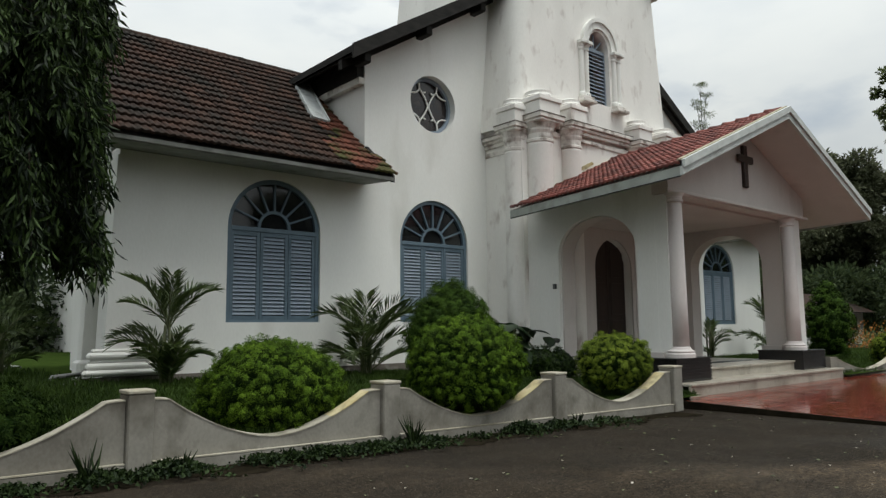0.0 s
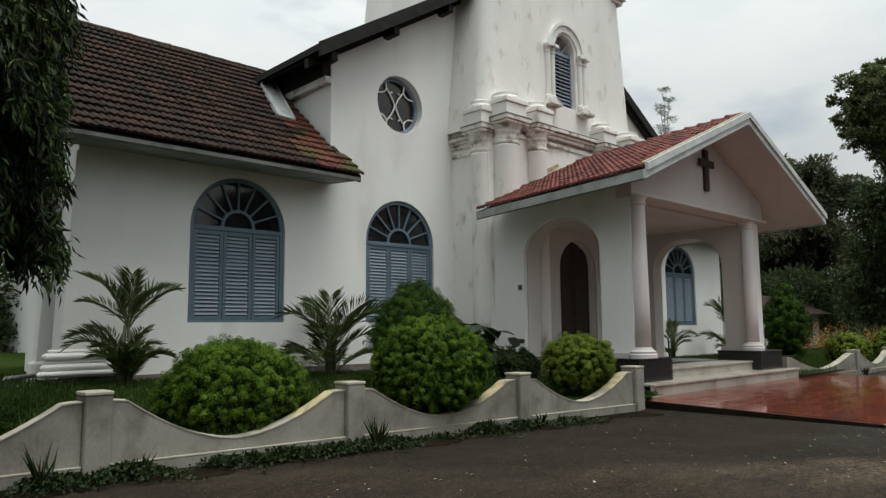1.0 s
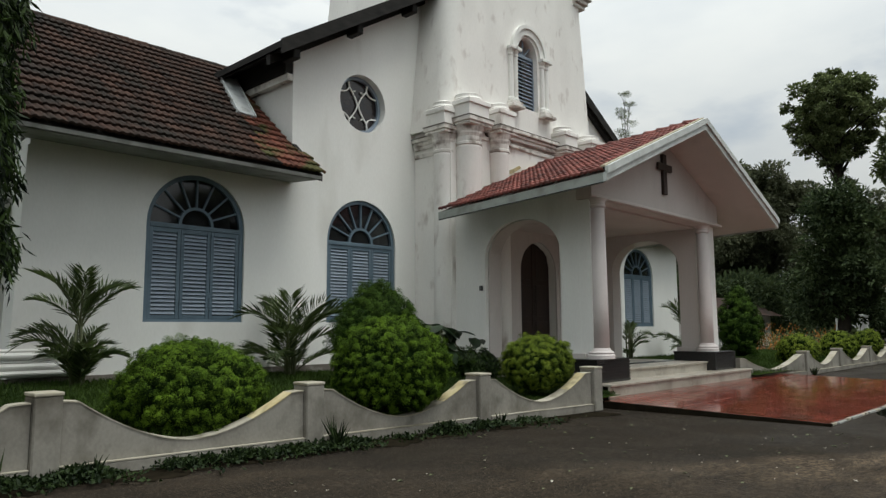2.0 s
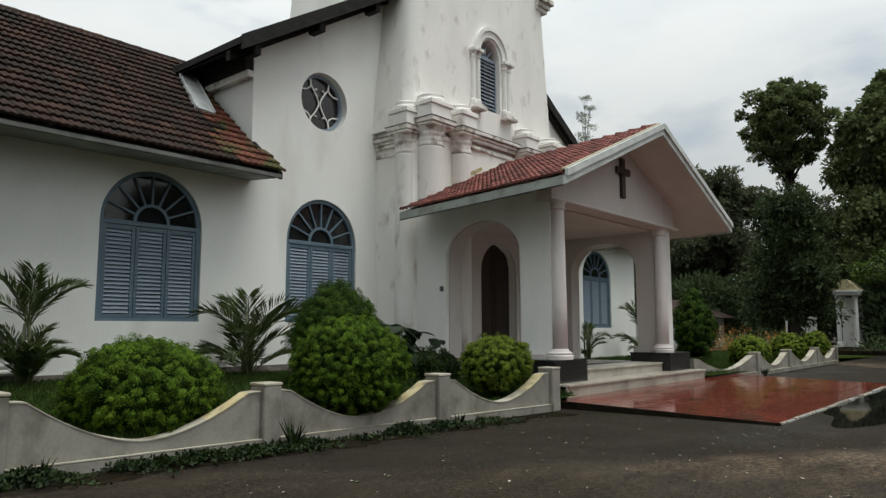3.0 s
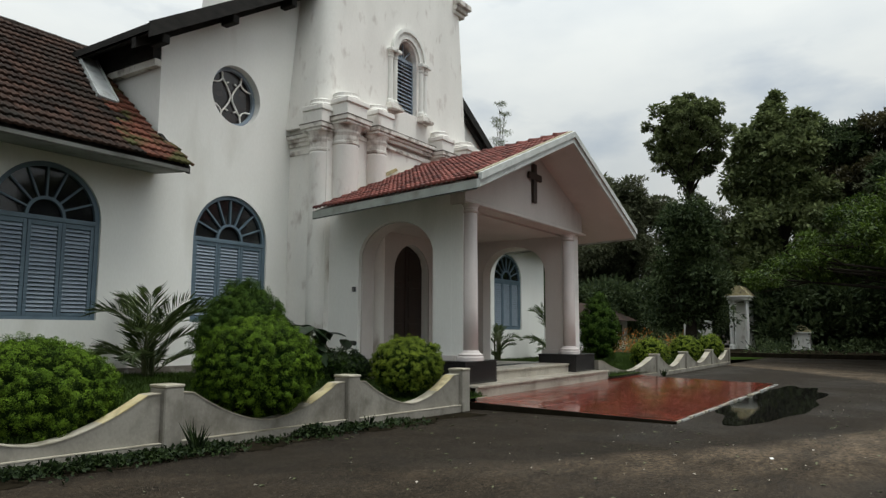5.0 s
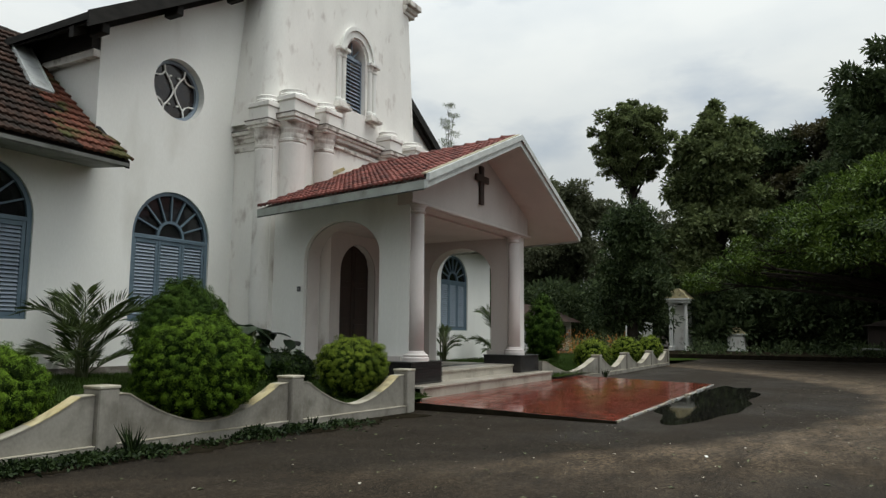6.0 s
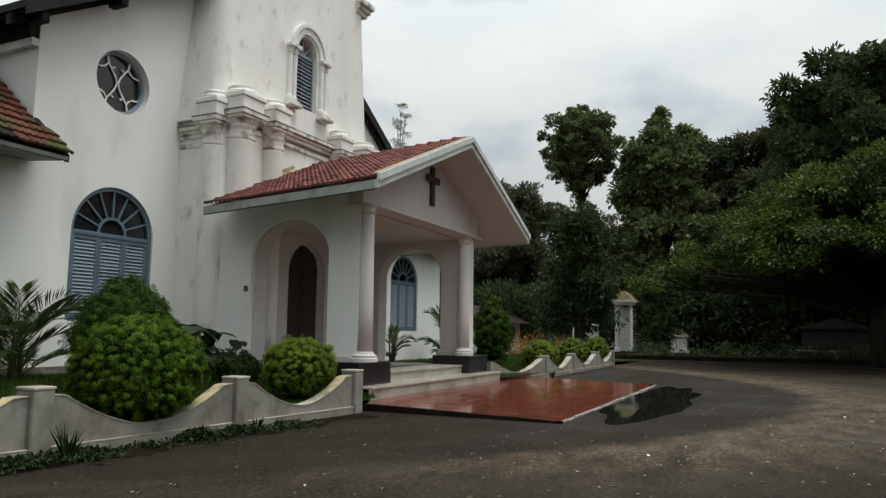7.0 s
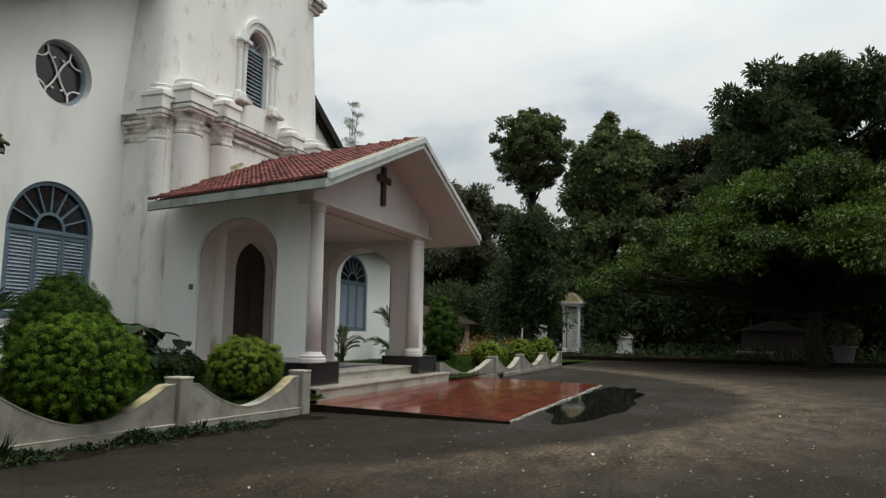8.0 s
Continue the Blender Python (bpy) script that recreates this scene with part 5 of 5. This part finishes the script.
def undergrowth(name, b0, b1, d0, d1, h, n, leaf, mat_, label):
    """A tangle of leaves near the ground along a stretch of bearings."""
    nc = n // 90
    a = np.radians(RNG.uniform(b0, b1, nc))
    d = RNG.uniform(d0, d1, nc)
    z = h * RNG.uniform(0.0, 1.0, nc) ** 0.8
    c = np.stack([np.sin(a) * d, np.cos(a) * d, z], 1)
    u = unit(nc * 90).reshape(nc, 90, 3)
    p = (c[:, None] + u * RNG.uniform(0.3, 1.0, (nc, 90, 1)) * 0.75).reshape(-1, 3)
    p[:, 2] = np.maximum(p[:, 2], 0.02)
    k = len(p)
    ob = new(name, cloud_mesh(name, p, u.reshape(-1, 3) + [0, 0, 0.2], unit(k) + [0, 0, 1], leaf * RNG.uniform(0.7, 1.4, k), leaf * 0.5 * RNG.uniform(0.8, 1.2, k), mat_))
    return tagged(ob, label, "undergrowth", kind="stuff")


undergrowth("undergrowth", 57, 80, 50, 60, 4.5, 36000, 0.36, LEAF_DARK, "dark tangled undergrowth under the trees")
undergrowth("undergrowth", 80, 125, 46, 56, 4.2, 110000, 0.36, LEAF_DARK, "dark tangled undergrowth under the trees")
undergrowth("undergrowth", 80, 110, 38.5, 42, 0.10, 7000, 0.18, LEAF_DARK, "low planting along the far kerb")
undergrowth("undergrowth", -14, 18, 32, 42, 4.2, 40000, 0.3, LEAF_DARK, "dark tangled hedge behind the lawn")
undergrowth("undergrowth", 71, 77, 38, 43, 0.3, 5000, 0.14, LEAF_MID, "low garden plants beyond the far wall")
undergrowth("flowering_plants", 69, 78, 31, 38, 0.6, 900, 0.12, FLOWER, "orange-leaved garden plants")

# ---------------------------------------------------------------- drooping tree beside the wing


def drooping_tree(at, r, z0, z1, n, label):
    t = thing("drooping_tree", label, "tree", at=at)
    bm = bmesh.new()
    tube(bm, [(0, 0, 0.1), (0.03, 0.02, 2.0), (0, 0.05, 4.5), (0.02, 0, z1)], [0.16, 0.13, 0.10, 0.03], 10)
    part("trunk", bm, BARK, t, smooth=True)
    nb = 420
    bm = bmesh.new()
    tips, pts, dirs = [], [], []
    for k in range(nb):
        z = z0 + 0.8 + (z1 - z0 - 0.4) * RNG.uniform()
        a = RNG.uniform(0, 2 * math.pi)
        q = r * RNG.uniform(0.55, 1.0) * min(1.0, 0.5 + (z1 - z) / 2.0)
        e = Vector((q * math.cos(a), q * math.sin(a), z - RNG.uniform(0.2, 0.5)))
        tip = e + Vector((0.12 * math.cos(a), 0.12 * math.sin(a), -RNG.uniform(0.5, 1.1)))
        if tip.z < z0 - 0.1:
            tip.z = z0 - RNG.uniform(-0.15, 0.15)
        s = Vector((0, 0, z + 0.15))
        tube(bm, [s, s.lerp(e, 0.55) + Vector((0, 0, 0.12)), e, tip], [0.022, 0.016, 0.010, 0.004], 5)
        m = n // nb
        u = RNG.uniform(0, 1, m)
        path = np.where((u < 0.35)[:, None], np.array(s.lerp(e, 0.5)) + (np.array(e) - np.array(s.lerp(e, 0.5))) * (u / 0.35)[:, None], np.array(e) + (np.array(tip) - np.array(e)) * ((u - 0.35) / 0.65)[:, None])
        pts.append(path + RNG.normal(scale=0.05, size=(m, 3)))
        dirs.append(RNG.normal(scale=0.45, size=(m, 3)) + [0.15 * math.cos(a), 0.15 * math.sin(a), -1.0])
    part("branchwork", bm, BARK, t)
    p, d = np.concatenate(pts), np.concatenate(dirs)
    k = len(p)
    ob = new("crown", cloud_mesh("crown", p, d, unit(k), 0.135 * RNG.uniform(0.6, 1.3, k), 0.028 * RNG.uniform(0.7, 1.3, k), LEAF_DROOP))
    ob.parent = t
    return t


drooping_tree((0.62, 7.75, 0), 1.30, 1.75, 8.5, 160000, "tree with long hanging dark green leaves over the lawn")
# out of view: added to shade the lawn, wall and ground at left
drooping_tree((-2.0, 6.9, 0), 2.3, 2.0, 8.8, 80000, "unseen second tree with long hanging leaves, added for its shade")

# ---------------------------------------------------------------- palms, broad-leaved plants, weeds


def palm(at, fronds, label, seed):
    """fronds: heading, length, lift at the root, height of the root."""
    t = thing("areca_palm", label, "palm", group="palms by the church wall", at=at)
    rnd = random.Random(seed)
    stems = bmesh.new()
    for k in range(5):
        a = k * 1.7 + seed
        h = 0.95 * rnd.uniform(0.6, 1.0)
        tube(stems, [(0.06 * math.cos(a), 0.06 * math.sin(a), -0.05), (0.08 * math.cos(a), 0.08 * math.sin(a), h * 0.5), (0.05 * math.cos(a), 0.05 * math.sin(a), h)], [0.026, 0.022, 0.014], 7)
    part("stem_clump", stems, STALK, t, smooth=True)
    for head, length, lift, root in fronds:
        bm = bmesh.new()
        a = radians(head)
        out = Vector((math.cos(a), math.sin(a), 0))
        pts = []
        n = 14
        p, ang = Vector((0, 0, root)), radians(lift)
        bend = rnd.uniform(6.0, 12.0)
        for i in range(n + 1):
            pts.append(p.copy())
            p = p + (out * math.cos(ang) + Vector((0, 0, math.sin(ang)))) * (length / n)
            ang -= radians(1.2 + bend * (i / n) ** 1.3)
        tube(bm, pts, [0.010 * (1 - 0.8 * i / n) + 0.002 for i in range(n + 1)], 5)
        fr = part("frond_stalk", bm, STALK, t)
        c, d, u, l, w = [], [], [], [], []
        side = out.cross(Vector((0, 0, 1)))
        twist = rnd.uniform(-0.5, 0.5)
        for i in range(30):
            s = 0.26 + 0.74 * i / 29
            k = s * n
            b = pts[int(min(k, n - 1))].lerp(pts[int(min(k, n - 1)) + 1], k - int(min(k, n - 1)))
            tang = (pts[min(int(k) + 1, n)] - pts[max(int(k) - 1, 0)]).normalized()
            up_ = side.cross(tang)
            for sg in (1, -1):
                sd = side * sg * math.cos(twist) + up_ * (0.45 + math.sin(twist) * sg)
                dd = tang * (0.55 + 0.9 * s) + sd * (1.05 - 0.45 * s) + Vector((rnd.gauss(0, 0.09), rnd.gauss(0, 0.09), rnd.gauss(-0.12, 0.09)))
                c.append(b[:])
                d.append(dd[:])
                u.append((up_ + side * sg * -0.3)[:])
                l.append(length * (0.40 - 0.26 * abs(s - 0.55)) * rnd.uniform(0.8, 1.1))
                w.append(0.0175 * rnd.uniform(0.8, 1.2))
        ob = new("frond_blade", cloud_mesh("frond_blade", np.array(c), np.array(d), np.array(u), np.array(l), np.array(w), LEAF_PALM, 0.2))
        ob.parent = fr
    return t


def frond_set(seed, high, low, top, big):
    """A crown of upright fronds on the stems and a skirt of lower ones round the foot."""
    rnd = random.Random(seed)
    out = []
    for k in range(high):
        out.append((k * 137.5 + rnd.uniform(-25, 25), big * rnd.uniform(0.8, 1.1), rnd.uniform(48, 86), top * rnd.uniform(0.75, 1.0)))
    for k in range(low):
        out.append((k * 137.5 + 60 + rnd.uniform(-25, 25), big * rnd.uniform(0.6, 0.95), rnd.uniform(30, 72), top * rnd.uniform(0.0, 0.45)))
    return out


palm((3.28, 9.25, 0.43), frond_set(3, 9, 22, 0.82, 0.78), "areca palm with a fanned crown by the white wall", 3)
palm((6.38, 9.3, 0.41), frond_set(8, 8, 10, 0.42, 1.12), "slender areca palm between the arched windows", 8)
palm((16.8, 9.3, 0.35), frond_set(11, 5, 6, 0.4, 0.65), "small palm beyond the porch", 11)
palm((19.95, 9.2, 0.35), frond_set(14, 5, 6, 0.7, 1.1), "palm at the far end of the church wall", 14)
palm((1.95, 12.7, 0.42), frond_set(21, 6, 8, 0.6, 0.7), "palm beside the wing's flank", 21)


def broad_plant(at, n, size, label, seed):
    t = thing("broad_leaved_plant", label, "plant", at=at)
    rnd = random.Random(seed)
    for k in range(n):
        a, h = k * 2.4 + rnd.uniform(-0.4, 0.4), size * rnd.uniform(0.5, 1.5)
        out = Vector((math.cos(a), math.sin(a), 0))
        tip = out * size * rnd.uniform(0.3, 0.9) + Vector((0, 0, h))
        bm = bmesh.new()
        tube(bm, [(0, 0, 0), tip * 0.6 + Vector((0, 0, 0.08)), tip], [0.012, 0.009, 0.006], 5)
        st = part("leaf_stalk", bm, STALK, t)
        bm = bmesh.new()
        L, W = size * rnd.uniform(0.45, 0.7), size * rnd.uniform(0.22, 0.34)
        down = (out * 0.8 + Vector((0, 0, rnd.uniform(-0.9, 0.1)))).normalized()
        sd = out.cross(Vector((0, 0, 1)))
        nr = sd.cross(down)
        rows = []
        for i in range(7):
            s = i / 6
            wd = W * math.sin(math.pi * min(0.12 + 0.88 * s, 1.0)) ** 0.7
            m = tip + down * L * s - nr * L * 0.25 * s * s
            rows.append([bm.verts.new(m + sd * wd + nr * 0.2 * wd), bm.verts.new(m), bm.verts.new(m - sd * wd + nr * 0.2 * wd)])
        for r0, r1 in zip(rows, rows[1:]):
            for q in (0, 1):
                bm.faces.new((r0[q], r0[q + 1], r1[q + 1], r1[q]))
        part("leaf", bm, LEAF_BROAD, st, smooth=True)
    return t


broad_plant((8.62, 8.45, 0.42), 26, 0.54, "large dark broad-leaved plant at the wall's foot", 5)
broad_plant((9.30, 8.25, 0.40), 26, 0.40, "low broad-leaved plant beside the porch", 6)
bush("low_shrub", (9.15, 8.0, 0.48), 0.45, 0.24, LEAF_DROOP, "low dark shrub near the porch", "", 120, 70, 0.06)


def wall_weeds():
    n = 1700
    x = RNG.uniform(-0.6, 7.6, n)
    k = np.array([max(0.0, 1.3 * noise.noise((v * 2.1, 3.0, 0)) + 0.22 + 0.25 * max(0.0, 1 - abs(v - 3.3) / 1.2)) for v in x])
    keep = RNG.uniform(0, 0.9, n) < k + 0.04
    x, k = x[keep], k[keep]
    y = 6.16 - 0.099 * (x - 2.0) - 0.12 - np.abs(RNG.normal(scale=0.20, size=len(x)))
    c, d = [], []
    for a, b, q in zip(x, y, k):
        m = 12
        h = (0.02 + 0.10 * q) * RNG.uniform(0.4, 1.0, m)
        c.append(np.stack([a + RNG.normal(scale=0.05, size=m), b + RNG.normal(scale=0.05, size=m), h], 1))
        d.append(unit(m) + [0, -0.3, 0.4])
    c, d = np.concatenate(c), np.concatenate(d)
    m = len(c)
    ob = new("wall_weeds", cloud_mesh("wall_weeds", c, d, unit(m) + [0, 0, 1.2], 0.044 * RNG.uniform(0.6, 1.5, m), 0.030 * RNG.uniform(0.7, 1.3, m), LEAF_WEED))
    return tagged(ob, "low leafy weeds along the foot of the wall", "weeds", kind="stuff")


wall_weeds()
bm = bmesh.new()
near, far = [], []
for k in range(301):
    x = -3.0 + 11.7 * k / 300
    y = 6.16 - 0.099 * (x - 2.0) - 0.05
    far.append(bm.verts.new((x, y, 0.005)))
    near.append(bm.verts.new((x, y - 0.46 - 0.22 * noise.noise((x * 1.7, 8.0, 0)) - 0.10 * noise.noise((x * 7.0, 2.0, 0)) - 0.06 * noise.noise((x * 23.0, 5.0, 0)), 0.005)))
for k in range(300):
    bm.faces.new((near[k], near[k + 1], far[k + 1], far[k]))
tagged(part("soil_strip", bm, SOIL), "strip of dark soil along the wall's foot", "soil", kind="structure")


def spiky_plant(at, n, h, label):
    t = thing("spiky_plant", label, "plant", at=at)
    a = RNG.uniform(0, 2 * np.pi, n)
    d = np.stack([np.cos(a) * 0.45, np.sin(a) * 0.45, np.ones(n)], 1)
    ob = new("leaf_tuft", cloud_mesh("leaf_tuft", RNG.normal(scale=0.02, size=(n, 3)) * [1, 1, 0], d, unit(n), h * RNG.uniform(0.6, 1.1, n), np.full(n, 0.018), LEAF_WEED, 0.3))
    ob.parent = t
    return t


spiky_plant((4.42, 5.62, 0), 26, 0.34, "grey-green spiky plant by the wall pier")
spiky_plant((1.55, 5.95, 0), 16, 0.36, "tuft of tall grass by the wall")
spiky_plant((2.25, 5.92, 0), 22, 0.2, "tuft of grass by the wall pier")
spiky_plant((6.7, 5.42, 0), 20, 0.18, "tuft of grass by the wall pier")
spiky_plant((18.2, 5.3, 0), 30, 0.25, "tuft of grass by the far wall")


def grass(name, n, x0, x1, depth, length, label):
    x = RNG.uniform(x0, x1, n)
    edge = np.array([wall_line(v) for v in x])
    y = edge + 0.08 + RNG.uniform(0, 1, n) ** 1.2 * depth
    z = np.array([lawn_height(a, b) if x1 < 12 else min(lawn_height(18, b), 0.5) for a, b in zip(x, y)])
    keep = (y < F - 0.1) | (x < 2.6)
    c = np.stack([x, y, z], 1)[keep]
    k = len(c)
    d = RNG.normal(scale=0.45, size=(k, 3)) + [0, 0, 1]
    ob = new(name, cloud_mesh(name, c, d, unit(k), length * RNG.uniform(0.5, 1.3, k), np.full(k, length * 0.14), GRASS, 0.1))
    return tagged(ob, label, "grass", kind="stuff")


grass("grass", 90000, -4.0, 9.6, 4.2, 0.075, "short green lawn grass")
grass("grass", 30000, -6.0, 2.6, 14.0, 0.12, "rough green grass beside the church")
grass("grass", 30000, 15.6, 27.0, 4.4, 0.09, "short green lawn grass beyond the porch")

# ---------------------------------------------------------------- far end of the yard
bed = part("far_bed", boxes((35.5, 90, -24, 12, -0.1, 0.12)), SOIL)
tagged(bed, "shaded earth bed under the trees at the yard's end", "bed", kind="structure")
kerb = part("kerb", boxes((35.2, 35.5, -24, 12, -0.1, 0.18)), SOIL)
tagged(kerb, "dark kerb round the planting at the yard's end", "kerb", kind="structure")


def gate_house(at):
    g = thing("gate_house", "small white gate building with columns and a cream roof", "building", at=at)
    for x, y in ((-0.7, -1.0), (-0.7, 0.9), (0.7, -1.0), (0.7, 0.9)):
        col = part("column", lathe(bmesh.new(), [(0.34, 0), (0.34, 0.2), (0.24, 0.26), (0.22, 2.5), (0.30, 2.6), (0.32, 2.7)], (x, y, 0), 16), PLASTER, g)
    part("wall", boxes((0.2, 0.5, -0.8, 0.8, 0, 2.6)), PLASTER_OLD, g)
    part("cornice", boxes((-1.1, 1.1, -1.45, 1.35, 2.7, 2.85), (-1.2, 1.2, -1.55, 1.45, 2.85, 2.95)), PLASTER, g)
    bm = bmesh.new()
    prism(bm, [(-1.55, 2.95), (1.45, 2.95), (0.25, 3.5), (-0.35, 3.5)], -1.15, 1.15, "x")
    part("roof", bm, YELLOW_CAP, g, "cream plastered roof")
    return g


gate_house((46.2, 8.72, 0.12)).scale = (1.0, 0.47, 1.08)
for y in (10.7, 11.8):
    pl_ = thing("gate_pillar", "plain white gate pillar among the plants", "pillar", group="white gate pillars", at=(46.0, y, 0.12))
    part("shaft", boxes((-0.25, 0.25, -0.25, 0.25, 0, 1.6), bevel=0.02), PLASTER, pl_)
    part("cap", boxes((-0.3, 0.3, -0.3, 0.3, 1.6, 1.72), bevel=0.02), PLASTER, pl_)
gp = thing("gate_post", "white square gate post with a pale yellow pyramid cap", "post", at=(46.2, 5.45, 0.12))
part("shaft", boxes((-0.48, 0.48, -0.48, 0.48, 0, 0.95), (-0.53, 0.53, -0.53, 0.53, 0, 0.12), bevel=0.02), PLASTER, gp)
part("panel", boxes((-0.50, -0.482, -0.3, 0.3, 0.2, 0.8)), PLASTER_OLD, gp)
part("cap", boxes((-0.62, 0.62, -0.62, 0.62, 0.95, 1.04), bevel=0.02), PLASTER, gp)
bm = bmesh.new()
bmesh.ops.create_cone(bm, cap_ends=True, segments=4, radius1=0.78, radius2=0.16, depth=0.42, matrix=Matrix.Translation((0, 0, 1.25)) @ Matrix.Rotation(radians(45), 4, "Z"))
part("pyramid_cap", bm, YELLOW_CAP, gp, "pale yellow pyramid cap")
part("finial", lathe(bmesh.new(), [(0.08, 1.46), (0.1, 1.5), (0.05, 1.56)], (0, 0, 0), 10), YELLOW_CAP, gp)
pot = thing("flower_pot", "large grey pot with a green plant at the yard's edge", "pot", at=(36.6, -5.3, 0.12))
part("pot", lathe(bmesh.new(), [(0.32, 0), (0.36, 0.1), (0.5, 0.7), (0.58, 0.72), (0.58, 0.8), (0.5, 0.8)], (0, 0, 0), 20), CLAY, pot)
n = 1500
q = unit(n) * RNG.uniform(0.3, 0.75, (n, 1)) * [1, 1, 0.75] + [0, 0, 1.25]
ob = new("plant", cloud_mesh("plant", q, unit(n) + [0, 0, 0.5], unit(n), np.full(n, 0.14), np.full(n, 0.07), LEAF_MID))
ob.parent = pot
shed = thing("tin_shed", "low rusty tin shed under the trees", "shed", at=(44.5, -2.9, 0.12))
part("wall", boxes((0, 2.4, -1.6, 1.6, 0, 1.5)), RUSTY_TIN, shed)
part("roof", prism(bmesh.new(), [(-1.9, 1.5), (1.9, 1.5), (0, 2.1)], -0.3, 2.6, "x"), RUSTY_TIN, shed)
bench = thing("stone_bench", "long pale stone bench under the spreading tree", "bench", at=(41.0, -1.7, 0.12))
part("seat", boxes((-0.2, 0.2, -1.2, 1.2, 0.3, 0.38), bevel=0.015), GUTTER, bench)
for y in (-0.9, 0.9):
    part("leg", boxes((-0.15, 0.15, y - 0.12, y + 0.12, 0, 0.3)), GUTTER, bench)
roofs = thing("far_house", "low far house with a dark tiled roof behind the garden", "house", at=at_bearing(67.2, 47))
part("wall", boxes((-4, 4, -2, 2, 0, 1.9)), PLASTER_OLD, roofs)
part("roof", prism(bmesh.new(), [(-2.6, 1.85), (2.6, 1.85), (0, 3.0)], -4.6, 4.6, "x"), TILE_OLD, roofs)
for x in (-2.5, 0, 2.5):
    # panes coloured near-black as unlit rooms
    part("window", boxes((x - 0.4, x + 0.4, -2.03, -2.002, 0.8, 1.6)), RECESS, roofs)

# thin feathery tree behind the church
tree("feathery_tree", at_bearing(61.3, 34), 12.6, 0.07, [(0.25 * math.sin(k * 2.1), 0.25 * math.cos(k * 2.1), 8.4 + 0.34 * k, 0.55 - 0.03 * k, 0.5) for k in range(12)], LEAF_MID, "thin feathery tree rising behind the church", 0.12, 300, wide=0.12)

# lean-to shade and drain on the wing's flank
shade = thing("window_shade", "grey concrete shade on the wing's flank", "shade", at=(2.87, 11.0, 2.9))
part("slab", boxes((-0.75, 0, -0.1, 1.5, 0, 0.07), bevel=0.01), GUTTER, shade)
part("bracket", prism(bmesh.new(), [(-0.6, -0.002), (-0.001, -0.002), (-0.001, -0.5)], 0.1, 0.16), GUTTER, shade)
drain = thing("drain_pipe", "grey drain pipe bending out at the wall's foot", "pipe", at=(2.55, 10.6, 0.45))
bm = bmesh.new()
tube(bm, [(0.2, 0, 0.22), (0.05, 0, 0.14), (-0.3, -0.03, 0.12), (-0.38, -0.03, 0.0)], [0.03, 0.03, 0.028, 0.03], 8)
part("pipe", bm, PIPE, drain, smooth=True)

path_strip = part("garden_path", prism(bmesh.new(), [(-6.0, 17.2), (2.9, 16.2), (2.9, 17.3), (-6.0, 18.4)], 0.30, 0.50, "z"), GUTTER)
tagged(path_strip, "narrow grey concrete path across the lawn", "path", kind="structure")
slab_ = thing("stone_slab", "flat grey stone slab on the grass by the wall", "slab", at=(2.2, 10.05, 0.44))
part("slab", boxes((-0.22, 0.22, -0.2, 0.2, 0, 0.07), bevel=0.015), GUTTER, slab_)

# ---------------------------------------------------------------- puddle and litter
bm = bmesh.new()
rim = []
for k in range(60):
    a = 2 * math.pi * k / 60
    x, y = 13.3 + 3.6 * math.cos(a), 1.95 + 0.62 * math.sin(a) + 0.08 * (13.3 - 3.6 * math.cos(a) - 9.7) / 7 * math.sin(a)
    w_ = 1 + 0.35 * noise.noise((x * 0.9, y * 2.0, 5))
    rim.append(bm.verts.new((13.3 + (x - 13.3) * w_, min(1.95 + (y - 1.95) * w_, 2.505), 0.004)))
bm.faces.new(rim)
tagged(part("puddle", bm, WATER), "shallow rain puddle beside the paving", "puddle", kind="structure")
n = 800
c = np.stack([RNG.uniform(1, 22, n), RNG.uniform(-5, 5.2, n), np.full(n, 0.006)], 1)
c = c[(c[:, 0] < 9.0) | (c[:, 1] < 1.2)]
n = len(c)
d = unit(n) * [1, 1, 0.15]
ob = new("leaf_litter", cloud_mesh("leaf_litter", c, d, np.tile([0.0, 0, 1], (n, 1)), 0.05 * RNG.uniform(0.5, 1.5, n), 0.03 * RNG.uniform(0.5, 1.3, n), STALK, 0.2))
tagged(ob, "scattered dry leaves on the asphalt", "litter", kind="stuff")
n = 700
c = np.stack([RNG.uniform(2, 24, n), RNG.uniform(-6, 4.5, n), np.full(n, 0.006)], 1)
c = c[(c[:, 0] < 9.0) | (c[:, 1] < 1.2)]
n = len(c)
ob = new("pale_litter", cloud_mesh("pale_litter", c, unit(n) * [1, 1, 0.15], np.tile([0.0, 0, 1], (n, 1)), 0.03 * RNG.uniform(0.4, 1.5, n), 0.02 * RNG.uniform(0.5, 1.3, n), MARBLE, 0.2))
tagged(ob, "pale chips and bits scattered on the asphalt", "litter", kind="stuff")
for x, y, r in ((7.2, 1.1, 20), (11.6, -1.2, 70), (12.0, -0.9, 10), (17.5, -2.2, 40)):
    s = thing("paper_scrap", "small crumpled white paper scrap on the asphalt", "litter", group="paper scraps", at=(x, y, 0.002))
    s.rotation_euler = (0, 0, radians(r))
    bm = bmesh.new()
    v = [bm.verts.new(q) for q in ((0, 0, 0.003), (0.05, 0.006, 0.009), (0.055, 0.028, 0.003), (0.022, 0.038, 0.012), (-0.006, 0.028, 0.002))]
    bm.faces.new(v)
    part("scrap", bm, PLASTER, s)
